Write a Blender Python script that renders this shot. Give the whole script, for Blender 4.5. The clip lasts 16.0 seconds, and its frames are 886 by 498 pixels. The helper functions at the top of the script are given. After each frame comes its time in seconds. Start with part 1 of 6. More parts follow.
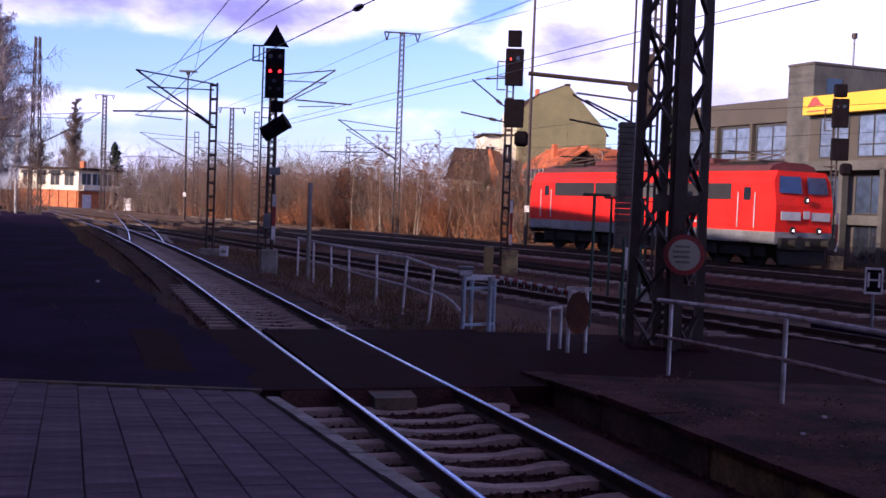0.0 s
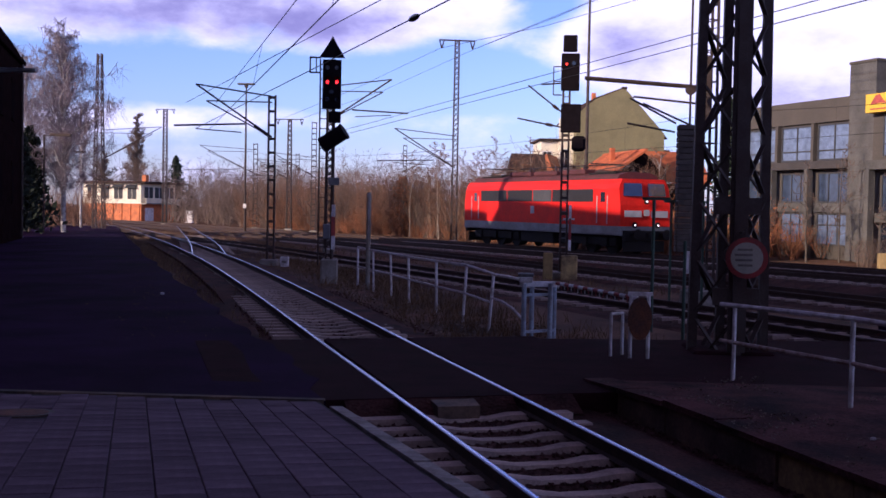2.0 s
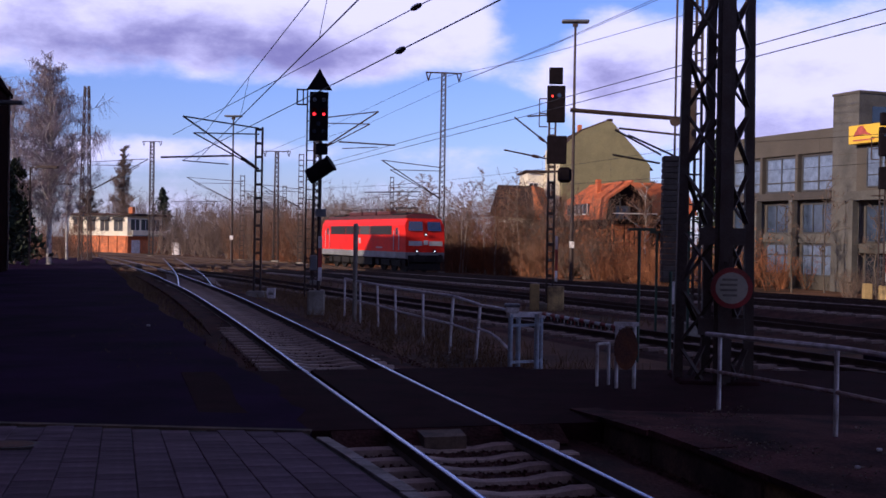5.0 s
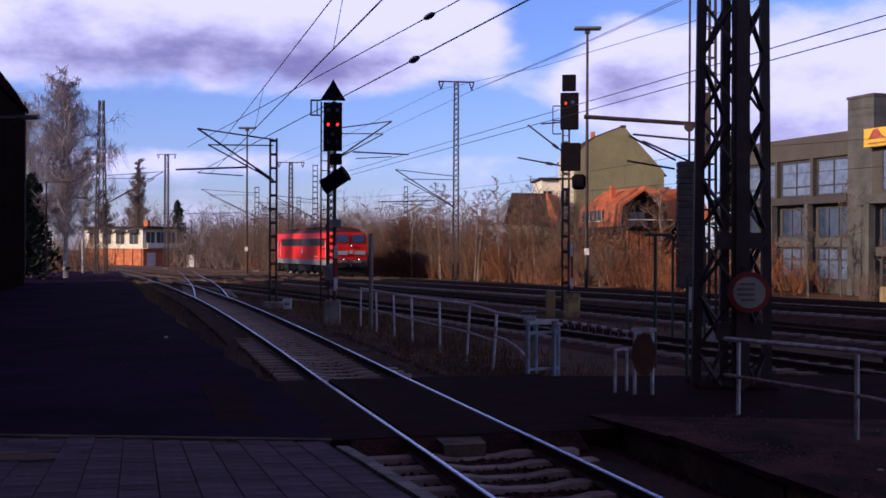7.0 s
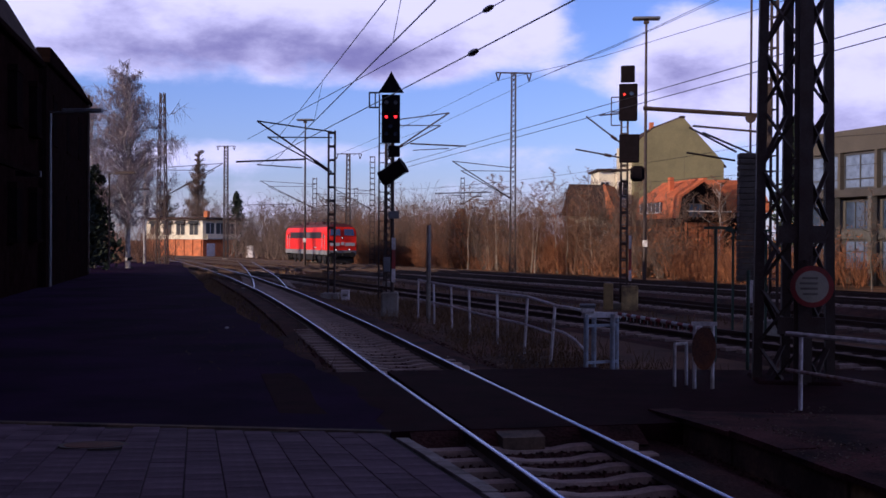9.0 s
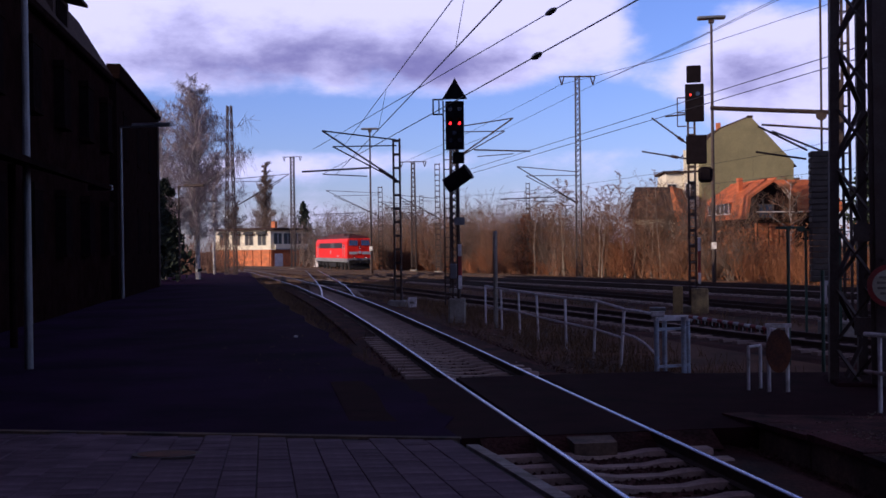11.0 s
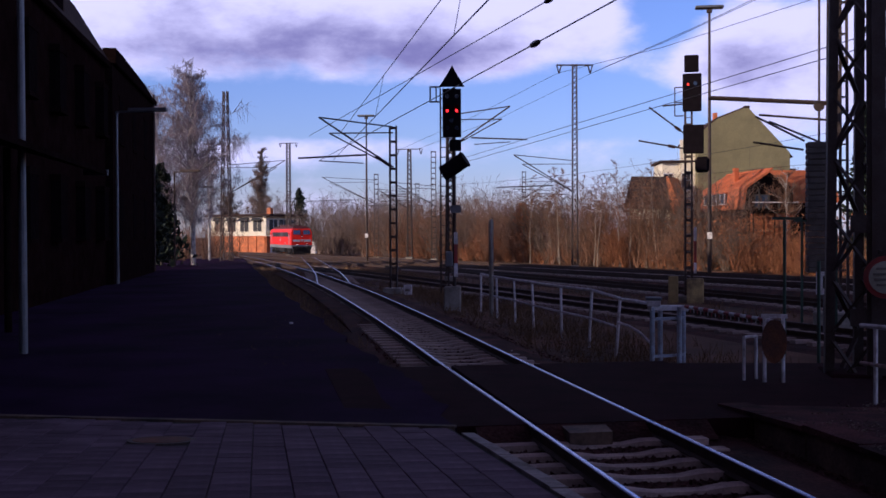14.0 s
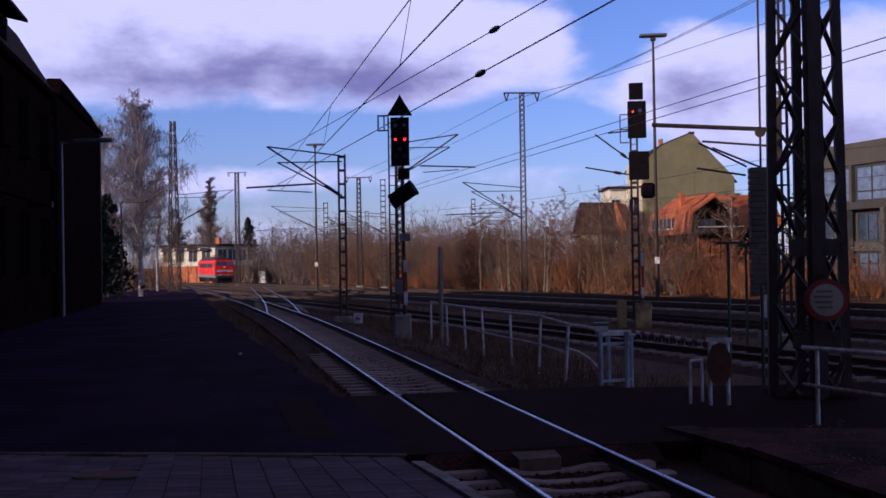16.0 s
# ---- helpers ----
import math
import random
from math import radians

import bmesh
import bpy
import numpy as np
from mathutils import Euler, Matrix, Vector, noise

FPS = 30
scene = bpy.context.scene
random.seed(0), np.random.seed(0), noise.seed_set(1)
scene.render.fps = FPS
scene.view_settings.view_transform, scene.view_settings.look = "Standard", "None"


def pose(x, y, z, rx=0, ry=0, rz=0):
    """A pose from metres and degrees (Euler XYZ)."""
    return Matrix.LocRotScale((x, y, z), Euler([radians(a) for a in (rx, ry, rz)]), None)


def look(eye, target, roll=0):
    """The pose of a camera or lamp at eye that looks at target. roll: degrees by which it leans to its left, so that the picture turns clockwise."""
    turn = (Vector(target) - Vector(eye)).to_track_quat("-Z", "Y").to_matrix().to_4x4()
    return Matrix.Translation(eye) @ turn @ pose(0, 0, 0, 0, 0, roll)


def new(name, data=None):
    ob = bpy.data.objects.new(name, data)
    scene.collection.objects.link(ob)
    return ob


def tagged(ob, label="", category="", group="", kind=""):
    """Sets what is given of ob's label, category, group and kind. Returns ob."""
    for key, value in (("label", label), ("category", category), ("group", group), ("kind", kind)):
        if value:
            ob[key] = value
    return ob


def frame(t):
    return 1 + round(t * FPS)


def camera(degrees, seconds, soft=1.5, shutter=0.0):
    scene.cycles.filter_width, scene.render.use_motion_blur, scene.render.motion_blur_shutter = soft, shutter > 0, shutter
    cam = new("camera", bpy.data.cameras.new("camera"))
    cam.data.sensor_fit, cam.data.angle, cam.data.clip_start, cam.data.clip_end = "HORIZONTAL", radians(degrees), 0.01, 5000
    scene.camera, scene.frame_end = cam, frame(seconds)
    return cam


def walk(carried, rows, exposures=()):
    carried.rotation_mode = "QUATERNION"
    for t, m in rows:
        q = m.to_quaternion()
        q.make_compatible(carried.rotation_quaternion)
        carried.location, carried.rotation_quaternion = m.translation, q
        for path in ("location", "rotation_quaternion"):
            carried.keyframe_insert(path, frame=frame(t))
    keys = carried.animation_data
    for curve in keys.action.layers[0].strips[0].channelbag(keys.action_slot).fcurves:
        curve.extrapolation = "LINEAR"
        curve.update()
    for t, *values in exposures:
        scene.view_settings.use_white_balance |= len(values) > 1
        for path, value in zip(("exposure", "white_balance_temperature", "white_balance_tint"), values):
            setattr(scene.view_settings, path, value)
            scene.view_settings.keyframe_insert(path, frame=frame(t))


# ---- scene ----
# The camera: a hand-held pan from the platform ramp, swaying by a few centimetres. Rows: seconds, eye, aim, roll.
cam = camera(43.0, 16.0, soft=1.6)
PATH = [
    (0, (0.081, 0.108, 2.310), (0.015, 20.091, 1.480), 2.20),
    (0.5, (0.083, 0.098, 2.315), (-0.393, 20.082, 1.680), 1.07),
    (1, (0.079, 0.092, 2.311), (-0.726, 20.063, 1.573), 0.99),
    (1.5, (0.075, 0.080, 2.314), (-0.813, 20.047, 1.589), 0.66),
    (2, (0.060, 0.076, 2.331), (-1.045, 20.031, 1.589), 1.07),
    (2.5, (0.059, 0.060, 2.328), (-1.108, 20.015, 1.675), 1.15),
    (3, (0.088, 0.072, 2.320), (-0.950, 20.039, 1.821), 0.85),
    (3.5, (0.091, 0.033, 2.329), (-0.664, 20.015, 1.934), 0.57),
    (4, (0.091, 0.027, 2.315), (-0.853, 20.004, 2.104), 1.14),
    (6.5, (0.042, -0.001, 2.326), (-0.776, 19.982, 2.185), 0.52),
    (7, (0.042, -0.004, 2.307), (-1.100, 19.963, 2.285), 0.23),
    (7.5, (0.051, -0.057, 2.327), (-1.593, 19.874, 2.169), -0.08),
    (8, (0.039, -0.062, 2.331), (-1.891, 19.842, 2.013), 0.10),
    (10.5, (-0.014, -0.001, 2.341), (-2.775, 19.807, 2.426), -0.41),
    (11, (-0.013, 0.018, 2.319), (-3.313, 19.744, 2.255), -0.72),
    (11.5, (-0.003, -0.004, 2.309), (-3.505, 19.685, 2.067), 0.12),
    (12, (-0.015, 0.089, 2.306), (-3.339, 19.806, 1.875), 0.48),
    (12.5, (-0.023, 0.052, 2.312), (-3.229, 19.788, 1.840), -0.15),
    (13, (-0.038, 0.045, 2.319), (-3.168, 19.796, 2.000), -0.83),
    (13.5, (-0.033, 0.074, 2.318), (-3.296, 19.804, 1.999), -0.04),
    (14, (-0.036, 0.055, 2.321), (-3.257, 19.792, 2.038), -0.24),
    (14.5, (-0.016, 0.047, 2.315), (-3.017, 19.820, 2.190), -0.67),
    (15, (-0.006, 0.037, 2.306), (-2.906, 19.826, 2.235), -0.65),
    (15.5, (0.006, 0.024, 2.316), (-2.672, 19.844, 2.382), -0.84),
    (16, (0.013, -0.024, 2.336), (-2.334, 19.836, 2.532), -0.94),
]
EXPOSURES = [
    (0.0, 0.52, 5120, 36), (0.5, 0.35, 5120, 35), (2.5, 0.16, 5120, 33), (4.0, -0.06, 5100, 31), (7.0, -0.22, 5130, 30),
    (11.0, -0.28, 5150, 29), (14.5, -0.28, 5080, 29), (16.0, -0.46, 5000, 29),
]
walk(cam, [(t, look(eye, target, roll)) for t, eye, target, roll in PATH], EXPOSURES)

# ---- light ----
SUN_TO = Vector((-1.0, -0.78, 0.0)).normalized()
SUN_EL = radians(17.4)


def make_world():
    """Winter sky: clear blue with broken cumulus."""
    w = bpy.data.worlds.new("sky")
    scene.world = w
    w.use_nodes = True
    nt = w.node_tree
    nt.nodes.clear()
    N, L = nt.nodes.new, nt.links.new
    out = N("ShaderNodeOutputWorld")
    tc = N("ShaderNodeTexCoord")
    sky = N("ShaderNodeTexSky")
    sky.sky_type = "NISHITA"
    sky.sun_disc = False
    sky.sun_elevation = SUN_EL
    sky.sun_rotation = math.atan2(SUN_TO.x, SUN_TO.y)
    sky.air_density, sky.dust_density, sky.ozone_density = 1.0, 0.6, 2.0
    bg_sky = N("ShaderNodeBackground")
    bg_sky.inputs["Strength"].default_value = 0.15
    tint = N("ShaderNodeMix")
    tint.data_type, tint.blend_type = "RGBA", "MULTIPLY"
    tint.inputs[0].default_value = 1.0
    tint.inputs[7].default_value = (0.86, 0.84, 1.06, 1)
    L(sky.outputs[0], tint.inputs[6])
    L(tint.outputs[2], bg_sky.inputs["Color"])

    def math_node(op, a, b=None, c=None):
        n = N("ShaderNodeMath")
        n.operation = op
        for k, v in enumerate((a, b, c)):
            if v is None:
                continue
            if isinstance(v, (int, float)):
                n.inputs[k].default_value = v
            else:
                L(v, n.inputs[k])
        return n.outputs[0]

    sep = N("ShaderNodeSeparateXYZ")
    L(tc.outputs["Generated"], sep.inputs[0])
    az = math_node("ARCTAN2", sep.outputs[0], sep.outputs[1])
    el = math_node("ARCSINE", sep.outputs[2])
    # flattened coordinates give layered cloud decks
    comb = N("ShaderNodeCombineXYZ")
    L(az, comb.inputs[0])
    L(math_node("MULTIPLY", el, 2.0), comb.inputs[1])

    def fbm(scale, detail, rough, offset):
        mp = N("ShaderNodeMapping")
        mp.inputs["Location"].default_value = offset
        L(comb.outputs[0], mp.inputs[0])
        n = N("ShaderNodeTexNoise")
        n.inputs["Scale"].default_value = scale
        n.inputs["Detail"].default_value = detail
        n.inputs["Roughness"].default_value = rough
        L(mp.outputs[0], n.inputs["Vector"])
        return n.outputs["Fac"]

    big = math_node("ADD", math_node("MULTIPLY", fbm(4.2, 9, 0.60, (3.1, 0.4, 0)), 1.7), -0.36)

    def bank(a0, e0, wa, we, amount):
        """A soft bump of cloudiness round one bearing and height."""
        da = math_node("DIVIDE", math_node("SUBTRACT", az, a0), wa)
        de = math_node("DIVIDE", math_node("SUBTRACT", el, e0), we)
        r2 = math_node("ADD", math_node("MULTIPLY", da, da), math_node("MULTIPLY", de, de))
        return math_node("MULTIPLY", math_node("EXPONENT", math_node("MULTIPLY", r2, -1.0)), amount)

    cover = big
    for b in BANKS:
        cover = math_node("ADD", cover, bank(*b))
    # the cloud bank at the top of the view is extended overhead, unseen
    deck = N("ShaderNodeMapRange")
    deck.interpolation_type = "SMOOTHSTEP"
    deck.inputs[1].default_value, deck.inputs[2].default_value, deck.inputs[4].default_value = 0.26, 0.50, 0.60
    L(el, deck.inputs[0])
    cover = math_node("ADD", cover, deck.outputs[0])
    ramp = N("ShaderNodeMapRange")
    ramp.interpolation_type = "SMOOTHSTEP"
    ramp.inputs[1].default_value, ramp.inputs[2].default_value = 0.46, 0.82
    L(cover, ramp.inputs[0])
    # thick parts turn grey-violet, thin edges and sunward tops white
    shade = N("ShaderNodeMapRange")
    shade.interpolation_type = "SMOOTHSTEP"
    shade.inputs[1].default_value, shade.inputs[2].default_value = 0.45, 1.05
    body = math_node("MULTIPLY", math_node("SUBTRACT", fbm(9.0, 7, 0.6, (1.2, 5.5, 0)), 0.5), 1.1)
    body = math_node("ADD", body, math_node("MULTIPLY", cover, 0.45))
    for b in SHADES:
        body = math_node("ADD", body, bank(*b))
    L(body, shade.inputs[0])
    col = N("ShaderNodeMix")
    col.data_type = "RGBA"
    col.inputs[6].default_value = (1.0, 0.91, 1.0, 1)
    col.inputs[7].default_value = (0.30, 0.265, 0.44, 1)
    L(shade.outputs[0], col.inputs[0])
    # overhead, out of view, the cloud colour is darkened to dim the ground
    base = N("ShaderNodeMapRange")
    base.interpolation_type = "SMOOTHSTEP"
    base.inputs[1].default_value, base.inputs[2].default_value = 0.24, 0.60
    L(el, base.inputs[0])
    under = N("ShaderNodeMix")
    under.data_type = "RGBA"
    under.inputs[7].default_value = (0.036, 0.027, 0.052, 1)
    L(base.outputs[0], under.inputs[0])
    L(col.outputs[2], under.inputs[6])
    bg_cloud = N("ShaderNodeBackground")
    bg_cloud.inputs["Strength"].default_value = 1.02
    L(under.outputs[2], bg_cloud.inputs["Color"])
    mix = N("ShaderNodeMixShader")
    L(ramp.outputs[0], mix.inputs[0])
    L(bg_sky.outputs[0], mix.inputs[1])
    L(bg_cloud.outputs[0], mix.inputs[2])
    L(mix.outputs[0], out.inputs[0])


# bearing and height (radians), half widths, strength
BANKS = [
    (-0.40, 0.190, 0.34, 0.056, 0.55),
    (-0.09, 0.185, 0.10, 0.045, 0.50),
    (-0.25, 0.105, 0.40, 0.020, -0.45),
    (-0.04, 0.115, 0.07, 0.030, -0.45),
    (0.035, 0.190, 0.040, 0.045, -0.60),
    (0.00, 0.090, 0.06, 0.022, 0.25),
    (0.11, 0.140, 0.065, 0.045, 0.62),
    (0.22, 0.150, 0.14, 0.050, 0.60),
    (0.13, 0.240, 0.10, 0.030, -0.45),
    (0.28, 0.085, 0.10, 0.025, 0.20),
    (-0.32, 0.075, 0.18, 0.018, 0.45),
]
# where the clouds show their thick grey bases
SHADES = [
    (-0.24, 0.158, 0.28, 0.034, 0.50),
    (-0.10, 0.215, 0.14, 0.030, -0.30),
    (0.15, 0.170, 0.14, 0.035, -0.22),
    (0.24, 0.095, 0.16, 0.030, 0.35),
]
make_world()
sun_data = bpy.data.lights.new("sun", "SUN")
sun_data.energy, sun_data.angle, sun_data.color = 4.7, radians(0.6), (1.0, 0.77, 0.42)
sun = new("sun", sun_data)
sun.matrix_world = look((0, 0, 0), (-SUN_TO.x * math.cos(SUN_EL), -SUN_TO.y * math.cos(SUN_EL), -math.sin(SUN_EL)))
sun.location = (-40, -30, 60)

# ---- materials ----
MATS = {}


def mat(name, base, rough=0.8, metal=0.0, vary=0.25, scale=3.0, bump=0.15, fine=40.0, second=None, patch=0.5, emit=0.0,
        random_tint=0.0, spec=0.5):
    """A node material: base colour broken up by stains (scale) and grain (fine), with a matching relief."""
    if name in MATS:
        return MATS[name]
    m = bpy.data.materials.new(name)
    m.use_nodes = True
    nt = m.node_tree
    N, L = nt.nodes.new, nt.links.new
    p = nt.nodes["Principled BSDF"]
    p.inputs["Roughness"].default_value = rough
    p.inputs["Metallic"].default_value = metal
    p.inputs["Specular IOR Level"].default_value = spec
    if emit:
        p.inputs["Base Color"].default_value = (*base, 1)
        p.inputs["Emission Color"].default_value = (*base, 1)
        p.inputs["Emission Strength"].default_value = emit
        MATS[name] = m
        return m
    tc = N("ShaderNodeTexCoord")
    geo = N("ShaderNodeNewGeometry")
    big = N("ShaderNodeTexNoise")
    big.inputs["Scale"].default_value, big.inputs["Detail"].default_value, big.inputs["Roughness"].default_value = scale, 6, 0.6
    small = N("ShaderNodeTexNoise")
    small.inputs["Scale"].default_value, small.inputs["Detail"].default_value = fine, 4
    L(tc.outputs["Object"], big.inputs["Vector"])
    L(tc.outputs["Object"], small.inputs["Vector"])
    dark = tuple(c * (1 - vary) for c in base)
    light = tuple(min(1, c * (1 + vary)) for c in base)
    other = second or dark
    ramp = N("ShaderNodeValToRGB")
    ramp.color_ramp.elements[0].position, ramp.color_ramp.elements[1].position = patch - 0.16, patch + 0.16
    ramp.color_ramp.elements[0].color = (*other, 1)
    ramp.color_ramp.elements[1].color = (*light, 1)
    L(big.outputs["Fac"], ramp.inputs[0])
    mul = N("ShaderNodeMix")
    mul.data_type, mul.blend_type = "RGBA", "MULTIPLY"
    mul.inputs[0].default_value = 1.0
    grain = N("ShaderNodeMapRange")
    grain.inputs[1].default_value, grain.inputs[2].default_value = 0.3, 0.7
    grain.inputs[3].default_value, grain.inputs[4].default_value = 1 - vary * 0.9, 1 + vary * 0.5
    L(small.outputs["Fac"], grain.inputs[0])
    L(ramp.outputs[0], mul.inputs[6])
    L(grain.outputs[0], mul.inputs[7])
    colour = mul.outputs[2]
    if random_tint:
        info = N("ShaderNodeObjectInfo")
        rr = N("ShaderNodeMapRange")
        rr.inputs[3].default_value, rr.inputs[4].default_value = 1 - random_tint, 1 + random_tint
        isl = N("ShaderNodeMath")
        isl.operation = "ADD"
        L(info.outputs["Random"], isl.inputs[0])
        L(geo.outputs["Random Per Island"], isl.inputs[1])
        fr = N("ShaderNodeMath")
        fr.operation = "FRACT"
        L(isl.outputs[0], fr.inputs[0])
        L(fr.outputs[0], rr.inputs[0])
        m2 = N("ShaderNodeMix")
        m2.data_type, m2.blend_type = "RGBA", "MULTIPLY"
        m2.inputs[0].default_value = 1.0
        L(colour, m2.inputs[6])
        L(rr.outputs[0], m2.inputs[7])
        colour = m2.outputs[2]
    L(colour, p.inputs["Base Color"])
    rg = N("ShaderNodeMapRange")
    rg.inputs[3].default_value, rg.inputs[4].default_value = max(0.02, rough - 0.12), min(1, rough + 0.12)
    L(big.outputs["Fac"], rg.inputs[0])
    L(rg.outputs[0], p.inputs["Roughness"])
    if bump:
        b = N("ShaderNodeBump")
        b.inputs["Strength"].default_value = bump
        b.inputs["Distance"].default_value = 0.02
        L(small.outputs["Fac"], b.inputs["Height"])
        L(b.outputs[0], p.inputs["Normal"])
    MATS[name] = m
    return m


def glass_mat(name, base=(0.02, 0.025, 0.04), rough=0.06):
    return mat(name, base, rough, 0.0, 0.3, 2.0, 0.0, spec=1.0)


# the shadow's dark violet is put into the asphalt's base colour
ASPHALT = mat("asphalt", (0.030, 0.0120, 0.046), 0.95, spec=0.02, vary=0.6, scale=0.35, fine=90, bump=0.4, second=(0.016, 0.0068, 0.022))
# crossing colour is lowered and reddened to carry the foreground shadow
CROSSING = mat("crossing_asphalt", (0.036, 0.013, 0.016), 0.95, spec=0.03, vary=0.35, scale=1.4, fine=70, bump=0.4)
DIRT = mat("dirt", (0.180, 0.095, 0.060), 0.98, spec=0.1, vary=0.4, scale=0.35, fine=14, bump=0.6, second=(0.055, 0.038, 0.026))
BALLAST = mat("ballast", (0.095, 0.042, 0.036), 0.95, spec=0.06, vary=0.5, scale=1.2, fine=22, bump=1.0, second=(0.040, 0.026, 0.022))
SLAB = mat("paving_slab", (0.168, 0.114, 0.152), 0.88, spec=0.10, vary=0.24, scale=1.6, fine=60, bump=0.3, random_tint=0.24, second=(0.100, 0.066, 0.092))
JOINT = mat("joint_soil", (0.022, 0.020, 0.020), 1.0, vary=0.4, fine=30)
KERB = mat("edge_stone", (0.40, 0.36, 0.34), 0.85, vary=0.25, scale=2.0, fine=30, second=(0.16, 0.14, 0.12))
CONCRETE = mat("concrete", (0.34, 0.31, 0.27), 0.9, vary=0.22, scale=1.5, fine=25, second=(0.20, 0.18, 0.15))
OCHRE = mat("ochre_concrete", (0.50, 0.36, 0.15), 0.9, vary=0.3, scale=2.0, fine=20, second=(0.14, 0.10, 0.06))
WALLSTONE = mat("platform_wall_concrete", (0.17, 0.11, 0.075), 0.9, vary=0.35, scale=1.6, fine=20, second=(0.05, 0.042, 0.035))
SLEEPER = mat("sleeper_concrete", (0.52, 0.41, 0.34), 0.9, vary=0.22, scale=2.5, fine=30, second=(0.30, 0.23, 0.20), random_tint=0.15)
# the sky's blue reflection is put into both rail head colours
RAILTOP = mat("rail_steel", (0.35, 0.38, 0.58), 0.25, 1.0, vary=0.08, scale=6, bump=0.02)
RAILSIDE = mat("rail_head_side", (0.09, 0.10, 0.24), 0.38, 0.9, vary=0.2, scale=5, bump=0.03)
RAILDULL = mat("rail_dull", (0.10, 0.075, 0.075), 0.6, 0.4, vary=0.25, scale=3, bump=0.05)
PLATFORM_GRAVEL = mat("platform_gravel", (0.120, 0.052, 0.050), 0.95, spec=0.04, vary=0.5, scale=1.1, fine=26, bump=0.9, second=(0.028, 0.022, 0.022))
RAILWEB = mat("rail_rust", (0.060, 0.034, 0.026), 0.85, 0.1, vary=0.35, scale=6, fine=40)
STEEL = mat("dark_steel", (0.066, 0.050, 0.045), 0.65, 0.3, vary=0.3, scale=2.5, fine=30, second=(0.055, 0.030, 0.022))
GALV = mat("galvanised_steel", (0.20, 0.20, 0.21), 0.55, 0.6, vary=0.2, scale=2.0, fine=30)
BLACK = mat("signal_black", (0.011, 0.008, 0.011), 0.8, spec=0.05, vary=0.3, scale=4)
WHITEP = mat("white_paint_worn", (0.76, 0.73, 0.73), 0.55, vary=0.15, scale=5, fine=25, second=(0.36, 0.30, 0.26), patch=0.42)
BLUEP = mat("pale_blue_paint", (0.36, 0.42, 0.50), 0.55, vary=0.2, scale=5, second=(0.26, 0.22, 0.20), patch=0.42)
RUST = mat("rust", (0.16, 0.055, 0.025), 0.9, vary=0.4, scale=4, fine=30, second=(0.09, 0.04, 0.03))
REDP = mat("red_paint", (0.36, 0.035, 0.035), 0.6, vary=0.25, scale=4, second=(0.22, 0.05, 0.04))
GREENP = mat("green_paint", (0.035, 0.075, 0.05), 0.6, vary=0.25, scale=4)
WIRE = mat("wire_copper_dark", (0.035, 0.030, 0.032), 0.5, 0.6, vary=0.2)
INSUL = mat("insulator", (0.05, 0.03, 0.03), 0.3, vary=0.2)
LOCO_RED = mat("locomotive_red", (0.86, 0.026, 0.008), 0.5, vary=0.10, scale=0.8, fine=8, bump=0.03, second=(0.74, 0.020, 0.007), spec=0.15)
LOCO_GREY = mat("locomotive_grey", (0.24, 0.25, 0.27), 0.55, vary=0.2, scale=1.0, fine=12, second=(0.16, 0.155, 0.15))
LOCO_ROOF = mat("locomotive_roof", (0.125, 0.042, 0.046), 0.7, vary=0.2, scale=1.0, fine=12, second=(0.085, 0.036, 0.040), spec=0.2)
LOCO_DARK = mat("locomotive_underframe", (0.012, 0.010, 0.011), 0.85, vary=0.3, scale=3)
LOCO_GRILLE = mat("locomotive_grille", (0.030, 0.028, 0.032), 0.6, 0.2, vary=0.2, scale=3)
LOCO_PALE = mat("locomotive_pale_panel", (0.50, 0.50, 0.52), 0.5, vary=0.1, scale=3)
GLASS = glass_mat("window_glass")
GLASS_DARK = mat("cabin_glass", (0.012, 0.012, 0.016), 0.35, vary=0.3, scale=2.0, bump=0.0, spec=0.3)
# reflected sky is painted into the windscreen as a deep blue base
WINDSCREEN = mat("windscreen_glass", (0.012, 0.022, 0.085), 0.18, vary=0.2, scale=1.5, bump=0.0, spec=1.0)
# bluish glass colour stands in for reflected sky
GLASS_PALE = glass_mat("window_glass_curtained", (0.05, 0.07, 0.12), 0.10)
LAMP_WHITE = mat("headlight", (1.0, 0.82, 0.70), emit=2.2)
LAMP_RED = mat("red_signal_light", (1.0, 0.02, 0.015), emit=4.0)
LAMP_RED_DIM = mat("red_signal_light_dim", (1.0, 0.05, 0.02), emit=1.2)
# the station's deep shade is put into this near-black brick colour
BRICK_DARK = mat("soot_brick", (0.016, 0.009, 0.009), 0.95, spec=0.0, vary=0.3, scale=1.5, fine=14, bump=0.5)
TILE_DARK = mat("dark_roof_tile", (0.060, 0.040, 0.036), 0.9, spec=0.03, vary=0.3, scale=1.2, fine=10, bump=0.5)
OLIVE = mat("olive_render", (0.24, 0.21, 0.105), 0.95, vary=0.10, scale=0.5, fine=6, second=(0.19, 0.165, 0.085))
ORANGE = mat("orange_roof_tile", (0.52, 0.14, 0.045), 0.85, vary=0.2, scale=1.0, fine=8, bump=0.5, second=(0.40, 0.10, 0.035))
BRICK_ORANGE = mat("orange_brick", (0.62, 0.19, 0.06), 0.9, vary=0.2, scale=1.2, fine=12, bump=0.3, second=(0.38, 0.12, 0.05))
# warm sunlight's yellow is put into the plaster colour
PLASTER = mat("white_plaster", (0.82, 0.74, 0.56), 0.9, vary=0.12, scale=0.8, fine=14)
